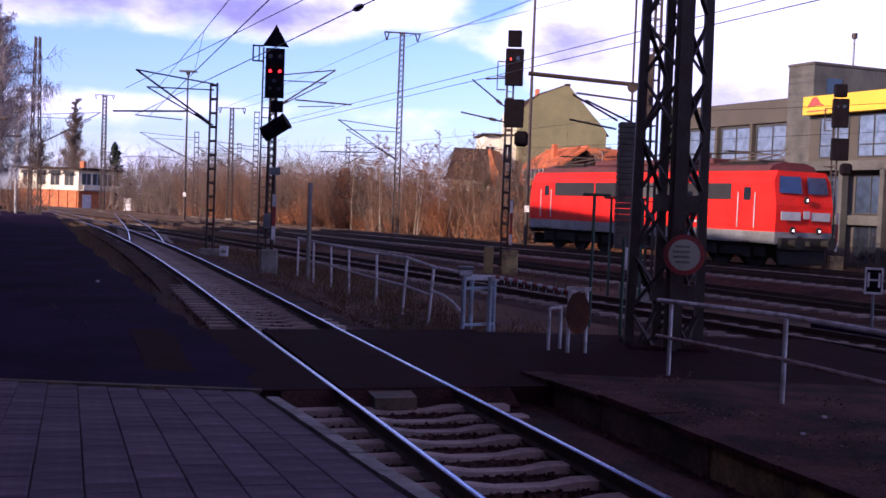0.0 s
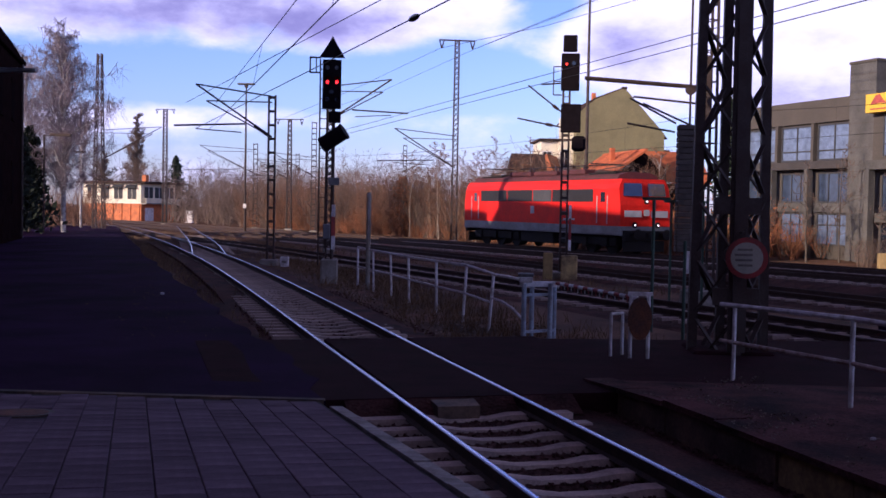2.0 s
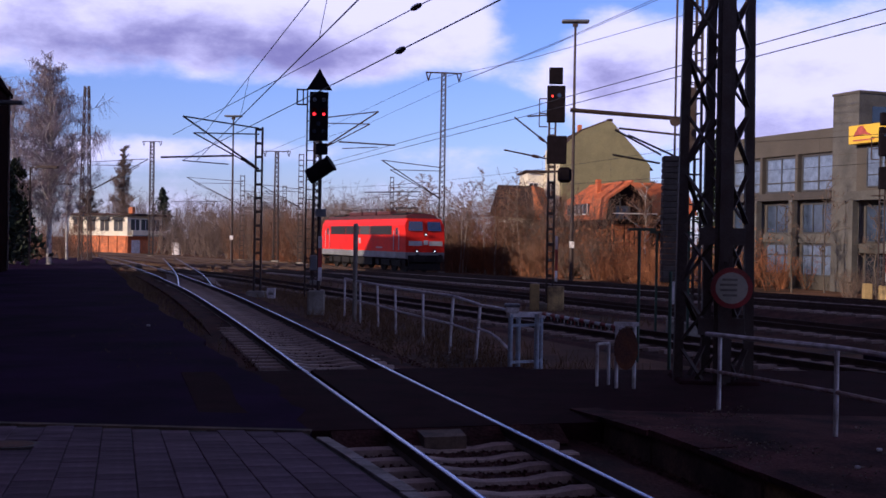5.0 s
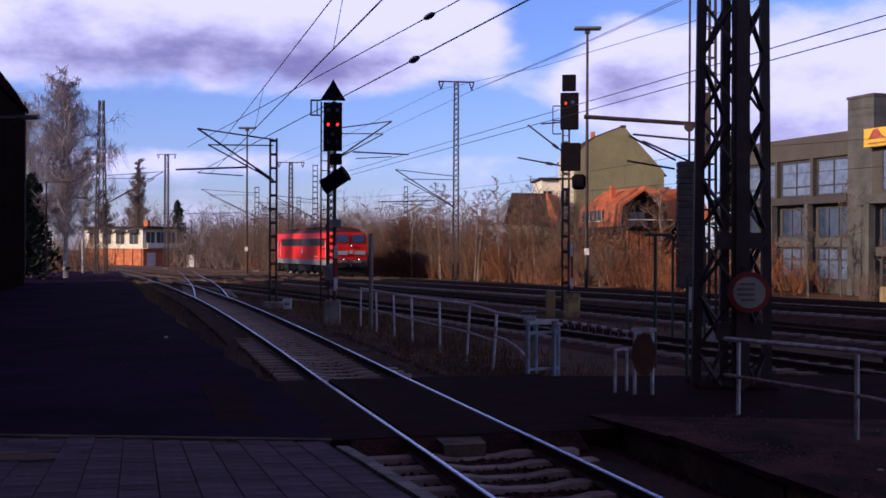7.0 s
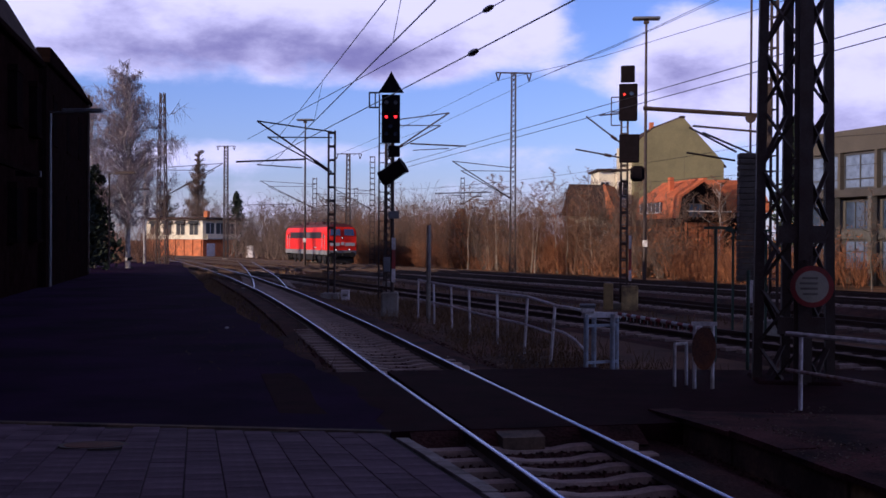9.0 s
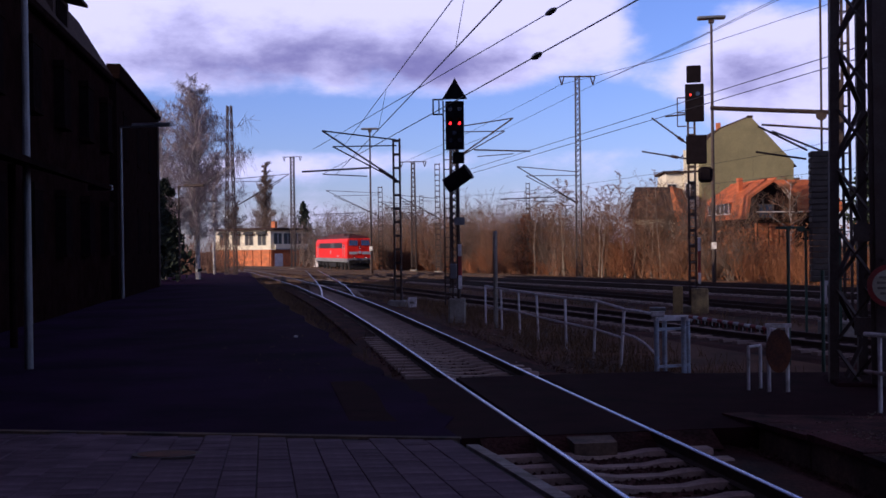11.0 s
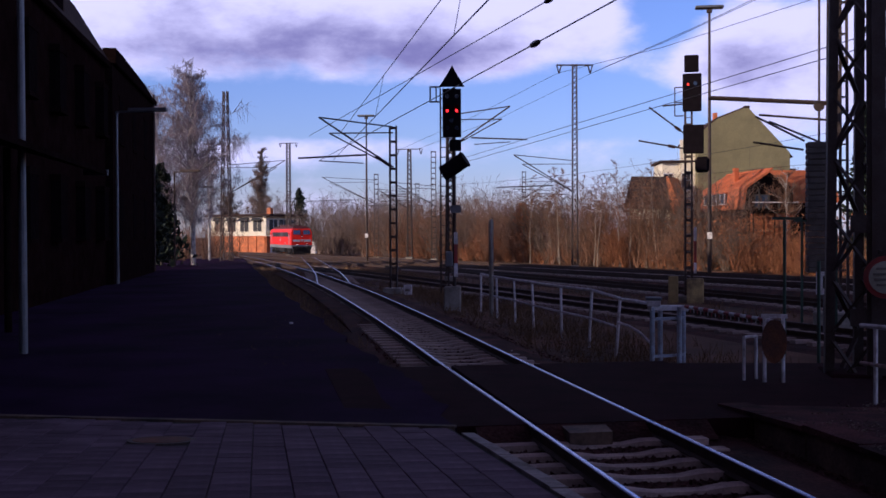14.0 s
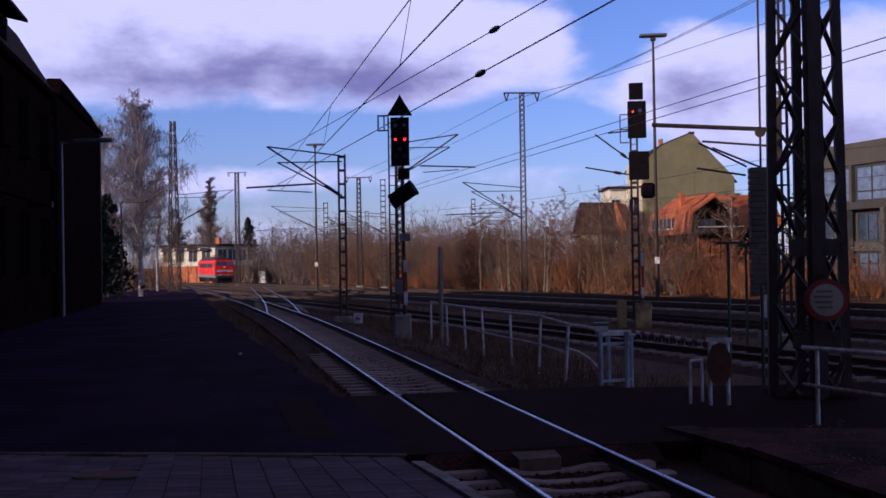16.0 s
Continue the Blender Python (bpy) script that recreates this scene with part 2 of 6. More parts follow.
# office wall colours are lowered to imitate a cloud's shadow
OFFICE = mat("office_concrete", (0.115, 0.108, 0.10), 0.9, vary=0.2, scale=0.6, fine=10, second=(0.07, 0.066, 0.062))
OFFICE_BROWN = mat("office_panel", (0.085, 0.072, 0.06), 0.9, vary=0.14, scale=0.6, fine=10)
OFFICE_DARK = mat("office_recess", (0.06, 0.052, 0.05), 0.9, vary=0.2, scale=1.0)
# pale blue base paints the sky's reflection onto the office panes
GLASS_OFFICE = glass_mat("office_glass_blinds", (0.15, 0.19, 0.29), 0.10)
YELLOW = mat("yellow_sign", (0.80, 0.50, 0.02), 0.5, vary=0.05, scale=1.0)
DARKFRAME = mat("dark_frame", (0.05, 0.05, 0.055), 0.6, vary=0.2)
BARK = mat("grey_bark", (0.10, 0.080, 0.065), 0.95, vary=0.3, scale=3, random_tint=0.35)
BIRCH = mat("birch_bark", (0.52, 0.48, 0.45), 0.9, vary=0.3, scale=4, second=(0.12, 0.10, 0.09), patch=0.42)
TWIG = mat("bare_twig", (0.185, 0.096, 0.058), 0.95, vary=0.3, scale=0.4, random_tint=0.4)
TWIG_GREY = mat("grey_twig", (0.145, 0.100, 0.078), 0.95, vary=0.25, scale=0.4, random_tint=0.35)
BIRCH_TWIG = mat("birch_twig", (0.28, 0.225, 0.24), 0.95, vary=0.25, scale=0.4, random_tint=0.35)
RUSSET = mat("dry_leaves", (0.23, 0.088, 0.036), 0.95, vary=0.35, scale=0.5, random_tint=0.45)
CONIFER = mat("conifer_needles", (0.020, 0.030, 0.017), 0.9, vary=0.3, scale=2, random_tint=0.4)
GRASS = mat("dry_grass", (0.22, 0.135, 0.068), 0.95, vary=0.3, scale=0.6, random_tint=0.4)
SIGNFACE = mat("sign_cream", (0.50, 0.46, 0.36), 0.6, vary=0.12, scale=4)
SIGNBAR = mat("sign_print", (0.22, 0.19, 0.16), 0.7)


# ---- mesh helpers ----
def bm_box(bm, x0, x1, y0, y1, z0, z1, bevel=0.0):
    vs = [bm.verts.new((x, y, z)) for x in (x0, x1) for y in (y0, y1) for z in (z0, z1)]
    fs = [bm.faces.new([vs[k] for k in q]) for q in ((0, 1, 3, 2), (4, 6, 7, 5), (0, 4, 5, 1), (2, 3, 7, 6), (0, 2, 6, 4), (1, 5, 7, 3))]
    if bevel:
        es = list({e for f in fs for e in f.edges})
        bmesh.ops.bevel(bm, geom=es, offset=bevel, segments=1, affect="EDGES")
    return bm


def box(x0, x1, y0, y1, z0, z1, bevel=0.0):
    return bm_box(bmesh.new(), x0, x1, y0, y1, z0, z1, bevel)


def bm_tube(bm, pts, r, n=6, r1=None):
    """A round bar through the points, tapering from r to r1."""
    pts = [Vector(p) for p in pts]
    r1 = r if r1 is None else r1
    rings = []
    for k, p in enumerate(pts):
        d = (pts[min(k + 1, len(pts) - 1)] - pts[max(k - 1, 0)]).normalized()
        a = d.cross(Vector((0, 0, 1)) if abs(d.z) < 0.9 else Vector((0, 1, 0))).normalized()
        b = d.cross(a)
        rad = r + (r1 - r) * k / max(1, len(pts) - 1)
        rings.append([bm.verts.new(p + rad * (math.cos(2 * math.pi * j / n) * a + math.sin(2 * math.pi * j / n) * b)) for j in range(n)])
    for u, v in zip(rings, rings[1:]):
        for j in range(n):
            bm.faces.new((u[j], u[(j + 1) % n], v[(j + 1) % n], v[j]))
    bm.faces.new(rings[0][::-1])
    bm.faces.new(rings[-1])
    return bm


def tube(pts, r, n=6, r1=None):
    return bm_tube(bmesh.new(), pts, r, n, r1)


def bm_bar(bm, p, q, w, h):
    """A flat or square bar from p to q."""
    p, q = Vector(p), Vector(q)
    d = (q - p).normalized()
    a = d.cross(Vector((0, 0, 1)) if abs(d.z) < 0.95 else Vector((0, 1, 0))).normalized()
    b = d.cross(a)
    ring = lambda c: [bm.verts.new(c + sx * w / 2 * a + sy * h / 2 * b) for sx, sy in ((-1, -1), (1, -1), (1, 1), (-1, 1))]
    u, v = ring(p), ring(q)
    for j in range(4):
        bm.faces.new((u[j], u[(j + 1) % 4], v[(j + 1) % 4], v[j]))
    bm.faces.new(u[::-1])
    bm.faces.new(v)
    return bm


def bar(p, q, w, h):
    return bm_bar(bmesh.new(), p, q, w, h)


def prism(poly, axis, a, b):
    """A polygon pushed along an axis ('x', 'y' or 'z') from a to b."""
    bm = bmesh.new()
    put = {"x": lambda u, v, w: (w, u, v), "y": lambda u, v, w: (u, w, v), "z": lambda u, v, w: (u, v, w)}[axis]
    lo = [bm.verts.new(put(u, v, a)) for u, v in poly]
    hi = [bm.verts.new(put(u, v, b)) for u, v in poly]
    n = len(poly)
    for j in range(n):
        bm.faces.new((lo[j], lo[(j + 1) % n], hi[(j + 1) % n], hi[j]))
    bm.faces.new(lo[::-1])
    bm.faces.new(hi)
    return bm


def disc(c, normal, r, thick, n=24):
    c, normal = Vector(c), Vector(normal).normalized()
    return tube([c - normal * thick / 2, c + normal * thick / 2], r, n)


def finish(name, bm, material, parent=None, label="", smooth=False):
    bmesh.ops.recalc_face_normals(bm, faces=bm.faces)
    me = bpy.data.meshes.new(name)
    bm.to_mesh(me)
    bm.free()
    if smooth:
        me.polygons.foreach_set("use_smooth", [True] * len(me.polygons))
    for mm in (material if isinstance(material, (list, tuple)) else [material]):
        me.materials.append(mm)
    ob = new(name, me)
    if parent is not None:
        ob.parent = parent
    if label:
        ob["label"] = label
    return ob


def part(name, bm, material, parent, label="", smooth=False):
    return finish(name, bm, material, parent, label, smooth)


def thing(name, label, category, m=None, group="", kind=""):
    """An empty at a thing's base that carries its parts."""
    ob = new(name)
    if m is not None:
        ob.matrix_basis = m
    return tagged(ob, label, category, group, kind)


def structure(name, bm, material, label="", category="", smooth=False):
    return tagged(finish(name, bm, material, smooth=smooth), label, category or name.split("_")[0], kind="structure")


def sticks(name, P0, P1, R0, R1, material, parent=None):
    """Many thin three-sided tapering sticks in one mesh."""
    P0, P1 = np.asarray(P0, float), np.asarray(P1, float)
    R0, R1 = np.asarray(R0, float)[:, None], np.asarray(R1, float)[:, None]
    d = P1 - P0
    d /= np.maximum(np.linalg.norm(d, axis=1, keepdims=True), 1e-6)
    ref = np.where(np.abs(d[:, 2:3]) < 0.9, np.array([[0, 0, 1.0]]), np.array([[0, 1.0, 0]]))
    a = np.cross(d, ref)
    a /= np.maximum(np.linalg.norm(a, axis=1, keepdims=True), 1e-6)
    b = np.cross(d, a)
    n = len(P0)
    V = np.zeros((n, 6, 3))
    for j in range(3):
        o = math.cos(2 * math.pi * j / 3) * a + math.sin(2 * math.pi * j / 3) * b
        V[:, j] = P0 + R0 * o
        V[:, 3 + j] = P1 + R1 * o
    base = (np.arange(n) * 6)[:, None, None]
    F = (np.array([[0, 1, 4, 3], [1, 2, 5, 4], [2, 0, 3, 5]])[None] + base).reshape(-1, 4)
    me = bpy.data.meshes.new(name)
    me.from_pydata(V.reshape(-1, 3).tolist(), [], F.tolist())
    me.materials.append(material)
    ob = new(name, me)
    if parent is not None:
        ob.parent = parent
    return ob


def flakes(name, C, size, material, parent=None, seed=1, flat=0.35):
    """Many small leaf-like lozenges in one mesh."""
    rng = np.random.default_rng(seed)
    C = np.asarray(C, float)
    n = len(C)
    u = rng.normal(size=(n, 3))
    u /= np.linalg.norm(u, axis=1, keepdims=True)
    w = rng.normal(size=(n, 3))
    v = np.cross(u, w)
    v /= np.linalg.norm(v, axis=1, keepdims=True)
    s = (size * rng.uniform(0.6, 1.4, n))[:, None]
    V = np.stack([C - u * s, C + v * s * flat, C + u * s, C - v * s * flat], 1)
    F = np.arange(4 * n).reshape(n, 4)
    me = bpy.data.meshes.new(name)
    me.from_pydata(V.reshape(-1, 3).tolist(), [], F.tolist())
    me.materials.append(material)
    ob = new(name, me)
    if parent is not None:
        ob.parent = parent
    return ob

# ---- ground, tracks, platforms ----
def smooth_line(points, step=1.0):
    """A gliding plan line through the points, sampled every step metres."""
    P = [Vector((*p, 0)) for p in points]
    out = []
    for k in range(len(P) - 1):
        p0, p1, p2, p3 = P[max(k - 1, 0)], P[k], P[k + 1], P[min(k + 2, len(P) - 1)]
        n = max(2, int((p2 - p1).length / step))
        for j in range(n):
            t = j / n
            out.append(0.5 * ((2 * p1) + (p2 - p0) * t + (2 * p0 - 5 * p1 + 4 * p2 - p3) * t * t + (3 * p1 - p0 - 3 * p2 + p3) * t ** 3))
    out.append(P[-1])
    return out


def offset_line(line, d):
    """The line moved d metres to its right."""
    out = []
    for k, p in enumerate(line):
        t = (line[min(k + 1, len(line) - 1)] - line[max(k - 1, 0)]).normalized()
        out.append(p + Vector((t.y, -t.x, 0)) * d)
    return out


def sweep(line, profile):
    """A closed cross-section (sideways, up) drawn along a plan line."""
    bm = bmesh.new()
    rings = []
    for k, p in enumerate(line):
        t = (line[min(k + 1, len(line) - 1)] - line[max(k - 1, 0)]).normalized()
        s = Vector((t.y, -t.x, 0))
        rings.append([bm.verts.new((p.x + s.x * u, p.y + s.y * u, p.z + v)) for u, v in profile])
    n = len(profile)
    for a, b in zip(rings, rings[1:]):
        for j in range(n):
            bm.faces.new((a[j], a[(j + 1) % n], b[(j + 1) % n], b[j]))
    bm.faces.new(rings[0][::-1])
    bm.faces.new(rings[-1])
    return bm


RAIL = [(-0.0625, -0.17), (0.0625, -0.17), (0.0625, -0.155), (0.012, -0.13), (0.012, -0.05), (0.034, -0.04), (0.034, -0.008), (0.028, -0.001), (0.012, 0.0),
        (-0.012, 0.0), (-0.028, -0.001), (-0.034, -0.008), (-0.034, -0.04), (-0.012, -0.05), (-0.012, -0.13), (-0.0625, -0.155)]


def rail(name_parent, line, side, top=None):
    """One rail, rusty with a polished running surface."""
    off = offset_line(line, side * 0.752)
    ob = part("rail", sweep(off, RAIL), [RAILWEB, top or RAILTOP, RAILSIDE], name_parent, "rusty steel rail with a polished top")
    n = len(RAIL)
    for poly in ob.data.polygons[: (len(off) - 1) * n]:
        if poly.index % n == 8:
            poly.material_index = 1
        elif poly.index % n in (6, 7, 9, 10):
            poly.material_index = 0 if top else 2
    return ob


def sleeper_mesh():
    """A concrete sleeper, waisted in the middle and sloped at the rail seats."""
    bm = bmesh.new()
    st = [(-1.3, 0.13, 0.0), (-1.0, 0.14, 0.0), (-0.5, 0.135, 0.0), (-0.25, 0.11, -0.035), (0.25, 0.11, -0.035), (0.5, 0.135, 0.0), (1.0, 0.14, 0.0), (1.3, 0.13, 0.0)]
    rings = []
    for x, w, z in st:
        rings.append([bm.verts.new(v) for v in ((x, -w, -0.19), (x, -w * 0.78, z), (x, w * 0.78, z), (x, w, -0.19))])
    for a, b in zip(rings, rings[1:]):
        for j in range(3):
            bm.faces.new((a[j], a[j + 1], b[j + 1], b[j]))
    bm.faces.new(rings[0][::-1])
    bm.faces.new(rings[-1])
    bmesh.ops.recalc_face_normals(bm, faces=bm.faces)
    me = bpy.data.meshes.new("sleeper")
    bm.to_mesh(me)
    bm.free()
    me.materials.append(SLEEPER)
    return me


SLEEPER_MESH = sleeper_mesh()
rng = random.Random(7)


def track(points, label, s0=0.0, s1=1e9, spacing=0.62, skip=(), bed=True, step=1.0, top=None):
    line = smooth_line(points, step)
    t = thing("railway_track", label, "railway track", kind="structure")
    if bed:
        part("ballast_bed", sweep(line, [(-3.6, -0.80), (-2.6, -0.42), (-1.75, -0.23), (-0.8, -0.225), (0.8, -0.225), (1.75, -0.23), (2.6, -0.42), (3.6, -0.80)]), BALLAST, t, "dark brown stone ballast")
    rail(t, line, -1, top)
    rail(t, line, 1, top)
    run, nxt = 0.0, s0
    for a, b in zip(line, line[1:]):
        seg = (b - a).length
        while nxt < run + seg and nxt < s1:
            if not any(lo < nxt < hi for lo, hi in skip):
                p = a.lerp(b, (nxt - run) / seg)
                ob = new("sleeper", SLEEPER_MESH)
                ob.parent = t
                d = (b - a).normalized()
                ob.matrix_basis = Matrix.Translation((p.x, p.y, -0.150 + rng.uniform(-0.012, 0.006))) @ Matrix.Rotation(math.atan2(-d.x, d.y) + rng.uniform(-0.012, 0.012), 4, "Z")
            nxt += spacing
        run += seg
    return t, line


NEAR = [(7.6, -10.0), (4.2, 0.0), (0.72, 10.4), (-2.09, 18.6), (-6.07, 30.3), (-10.97, 44.1), (-15.5, 56.0), (-29.6, 92.0), (-46.0, 132.0), (-66.0, 176.0), (-110.0, 262.0)]
U0 = Vector((-0.4695, 0.8829, 0))
N0 = Vector((0.8829, 0.4695, 0))
LINE0 = Vector((14.42, 44.1, 0))


def yard(offset, s):
    """A point of the yard: offset metres towards the viewer from the locomotive's track, s metres along it."""
    p = LINE0 - N0 * offset + U0 * s
    return (p.x, p.y)


def grade(x, y, top=0.0):
    """How far the ground has fallen or risen there: the line drops gently away from the viewer."""
    along = (x - LINE0.x) * U0.x + (y - LINE0.y) * U0.y
    return max(-3.0, min(top, -0.0076 * (along - 33.0)))


ground_bm = bmesh.new()
bmesh.ops.create_grid(ground_bm, x_segments=60, y_segments=60, size=1.0)
for v in ground_bm.verts:
    r = 1500 * (abs(v.co.x) ** 2.2 * (1 if v.co.x > 0 else -1)), 1500 * (abs(v.co.y) ** 2.2 * (1 if v.co.y > 0 else -1))
    v.co = (r[0], r[1] + 60, -0.30 + 0.05 * noise.noise(Vector((r[0] * 0.15, r[1] * 0.15, 0))))
structure("ground", ground_bm, DIRT, "bare brown earth with dry winter grass beside the tracks", "ground")

near_track, NEAR_LINE = track(NEAR, "single railway track on concrete sleepers with polished rails", s0=3.0, s1=75, spacing=0.605, skip=((25.3, 31.3),))
for off, lab in ((0.0, "far railway track on which the locomotive runs"), (4.7, "railway track beside the locomotive's track"), (9.3, "railway track through the yard"), (16.4, "railway track nearest to the fence")):
    track([yard(off, -60), yard(off, -20), yard(off, 30), yard(off, 90), yard(off, 168), yard(off + 4, 190), yard(off + 14, 220), yard(off + 60, 300)], lab, s0=25, s1=105, spacing=0.63, step=6.0, top=RAILDULL)
track([(-13.4, 50.6), (-17.0, 63.0), (-24.0, 86.0), yard(4.7, 105.0)], "branch track curving away from a turnout", s0=3, s1=45, bed=False)

for side, y0, y1 in ((1, -9.0, 13.6), (1, 20.4, 70.0), (-1, 26.0, 70.0)):
    strip = [p for p in offset_line(NEAR_LINE, side * 1.22) if y0 < p.y < y1]
    bm = sweep(strip, [(-0.385, -0.30), (-0.375, -0.135), (-0.1, -0.125), (0.35, -0.15), (0.75, -0.34)])
    for v in bm.verts:
        v.co.z += 0.022 * noise.noise(v.co * 2.3) - 0.13 * max(0.0, 1 - (v.co.y - strip[0].y) / 3.5)
    part("ballast_shoulder", bm, BALLAST, near_track, "ballast heaped over the sleeper ends")

U1 = Vector((-0.335, 1.0, 0)).normalized()
N1 = Vector((U1.y, -U1.x, 0))
C1 = Vector((0.72, 10.4, 0))


def near_xy(side, s):
    """A point beside the near track: side metres to its right, s metres ahead of the place abreast of the viewer's crossing."""
    p = C1 + N1 * side + U1 * s
    return (p.x, p.y)


def polygon_slab(name, poly, z0, z1, material, label, category, zf=None):
    bm = bmesh.new()
    top = [bm.verts.new((x, y, zf(x, y) if zf else z1)) for x, y in poly]
    low = [bm.verts.new((x, y, z0)) for x, y in poly]
    n = len(poly)
    for j in range(n):
        bm.faces.new((top[j], top[(j + 1) % n], low[(j + 1) % n], low[j]))
    bm.faces.new(top)
    bm.faces.new(low[::-1])
    return structure(name, bm, material, label, category)


# asphalt yard left of the track, meeting the ramp and the level crossing
yard_edge = [(-60, 13.31), (-2.04, 13.31)]
for pa, pb in zip([(-2.04, 13.35), (-3.0, 16.7), (-5.1, 21.6), (-8.3, 29.7), (-15.2, 47.4), (-27.0, 79)], [(-3.0, 16.7), (-5.1, 21.6), (-8.3, 29.7), (-15.2, 47.4), (-27.0, 79), (-44, 125)]):
    for j in range(1, 9):
        wob = 0.28 * noise.noise(Vector((pa[0] + j * 0.83, pa[1] * 0.7 + j, 3.3)))
        yard_edge.append((pa[0] + (pb[0] - pa[0]) * j / 8 + wob, pa[1] + (pb[1] - pa[1]) * j / 8))
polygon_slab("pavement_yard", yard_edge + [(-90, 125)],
             -0.6, -0.004, ASPHALT, "worn asphalt coloured near-black violet for the station's shadow", "pavement")
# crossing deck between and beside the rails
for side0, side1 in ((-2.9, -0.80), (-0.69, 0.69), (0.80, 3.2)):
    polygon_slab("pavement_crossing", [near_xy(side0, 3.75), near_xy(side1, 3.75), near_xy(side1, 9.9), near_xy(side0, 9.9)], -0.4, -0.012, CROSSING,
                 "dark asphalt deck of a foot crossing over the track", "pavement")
bm = bmesh.new()
for side0, side1 in ((-1.45, -0.80), (-0.69, 0.69), (0.80, 1.5)):
    a, b, c, d = near_xy(side0, 3.745), near_xy(side1, 3.745), near_xy(side1, 3.35), near_xy(side0, 3.35)
    v = [bm.verts.new((*a, -0.02)), bm.verts.new((*b, -0.02)), bm.verts.new((*c, -0.2)), bm.verts.new((*d, -0.2)), bm.verts.new((*a, -0.3)), bm.verts.new((*b, -0.3))]
    for f in ((0, 1, 2, 3), (0, 3, 4), (1, 5, 2), (0, 4, 5, 1), (4, 3, 2, 5)):
        bm.faces.new([v[k] for k in f])
structure("pavement_apron", bm, BALLAST, "stones banked against the foot crossing", "pavement")
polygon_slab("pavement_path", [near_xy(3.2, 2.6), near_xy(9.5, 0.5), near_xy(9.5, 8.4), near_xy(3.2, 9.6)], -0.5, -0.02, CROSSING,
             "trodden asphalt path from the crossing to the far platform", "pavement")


def ramp_z(x, y):
    return 0.07 * (13.3 - y) if y > 0 else 0.93


# the viewer's paved ramp: bed, edge stones, slabs
def ramp_bed(x, y):
    return ramp_z(x, y) - 0.02


EDGE_L = -1.62
bm = bmesh.new()
ys = [13.3, 8, 4, 0, -14]
rings = []
for y in ys:
    xe = C1.x + N1.x * EDGE_L + U1.x * ((y - C1.y - N1.y * EDGE_L) / U1.y)
    rings.append([bm.verts.new((-40, y, ramp_bed(0, y))), bm.verts.new((xe - 0.15, y, ramp_bed(0, y))), bm.verts.new((xe - 0.15, y, -0.6)), bm.verts.new((-40, y, -0.6))])
for a, b in zip(rings, rings[1:]):
    for j in range(4):
        bm.faces.new((a[j], a[(j + 1) % 4], b[(j + 1) % 4], b[j]))
bm.faces.new(rings[0])
bm.faces.new(rings[-1][::-1])
ramp = structure("platform_ramp", bm, JOINT, "paved platform ramp of grey slabs sloping down to the asphalt", "platform")
part("threshold", box(-40, -2.06, 13.30, 13.42, -0.3, 0.012), WALLSTONE, ramp, "worn stone strip at the foot of the ramp")


def edge_x(y, side):
    return C1.x + N1.x * side + U1.x * ((y - C1.y - N1.y * side) / U1.y)


# edge stones along the ramp
s = -6.0
while s < 2.75:
    ln = 0.98
    bm = bmesh.new()
    pts = [near_xy(EDGE_L - 0.14, s), near_xy(EDGE_L, s), near_xy(EDGE_L, min(s + ln, 2.95)), near_xy(EDGE_L - 0.14, min(s + ln, 2.95))]
    dz = rng.uniform(-0.012, 0.012)
    top = [bm.verts.new((x, y, ramp_z(x, y) + 0.012 + dz)) for x, y in pts]
    low = [bm.verts.new((x, y, -0.55)) for x, y in pts]
    for j in range(4):
        bm.faces.new((top[j], top[(j + 1) % 4], low[(j + 1) % 4], low[j]))
    bm.faces.new(top)
    part("edge_stone", bm, KERB, ramp)
    s += 1.0

# the far platform beyond the track
def far_z(x, y):
    return max(0.0, min(0.10, 0.045 * (15.6 - y)))


bm = bmesh.new()
rings = []
for y in (15.6, 14.5, 13.4, 10.4, 6, 0, -14):
    xe = edge_x(y, 2.24)
    rings.append([bm.verts.new((xe, y, far_z(0, y) - 0.004)), bm.verts.new((xe + 9.0, y, far_z(0, y) - 0.004)), bm.verts.new((xe + 9.0, y, -0.6)), bm.verts.new((xe, y, -0.6))])
for a, b in zip(rings, rings[1:]):
    for j in range(4):
        bm.faces.new((a[j], a[(j + 1) % 4], b[(j + 1) % 4], b[j]))
bm.faces.new(rings[0])
bm.faces.new(rings[-1][::-1])
far_platform = structure("platform_far", bm, PLATFORM_GRAVEL, "low old platform with dark gravel surface and concrete edge", "platform")
s = -12.0
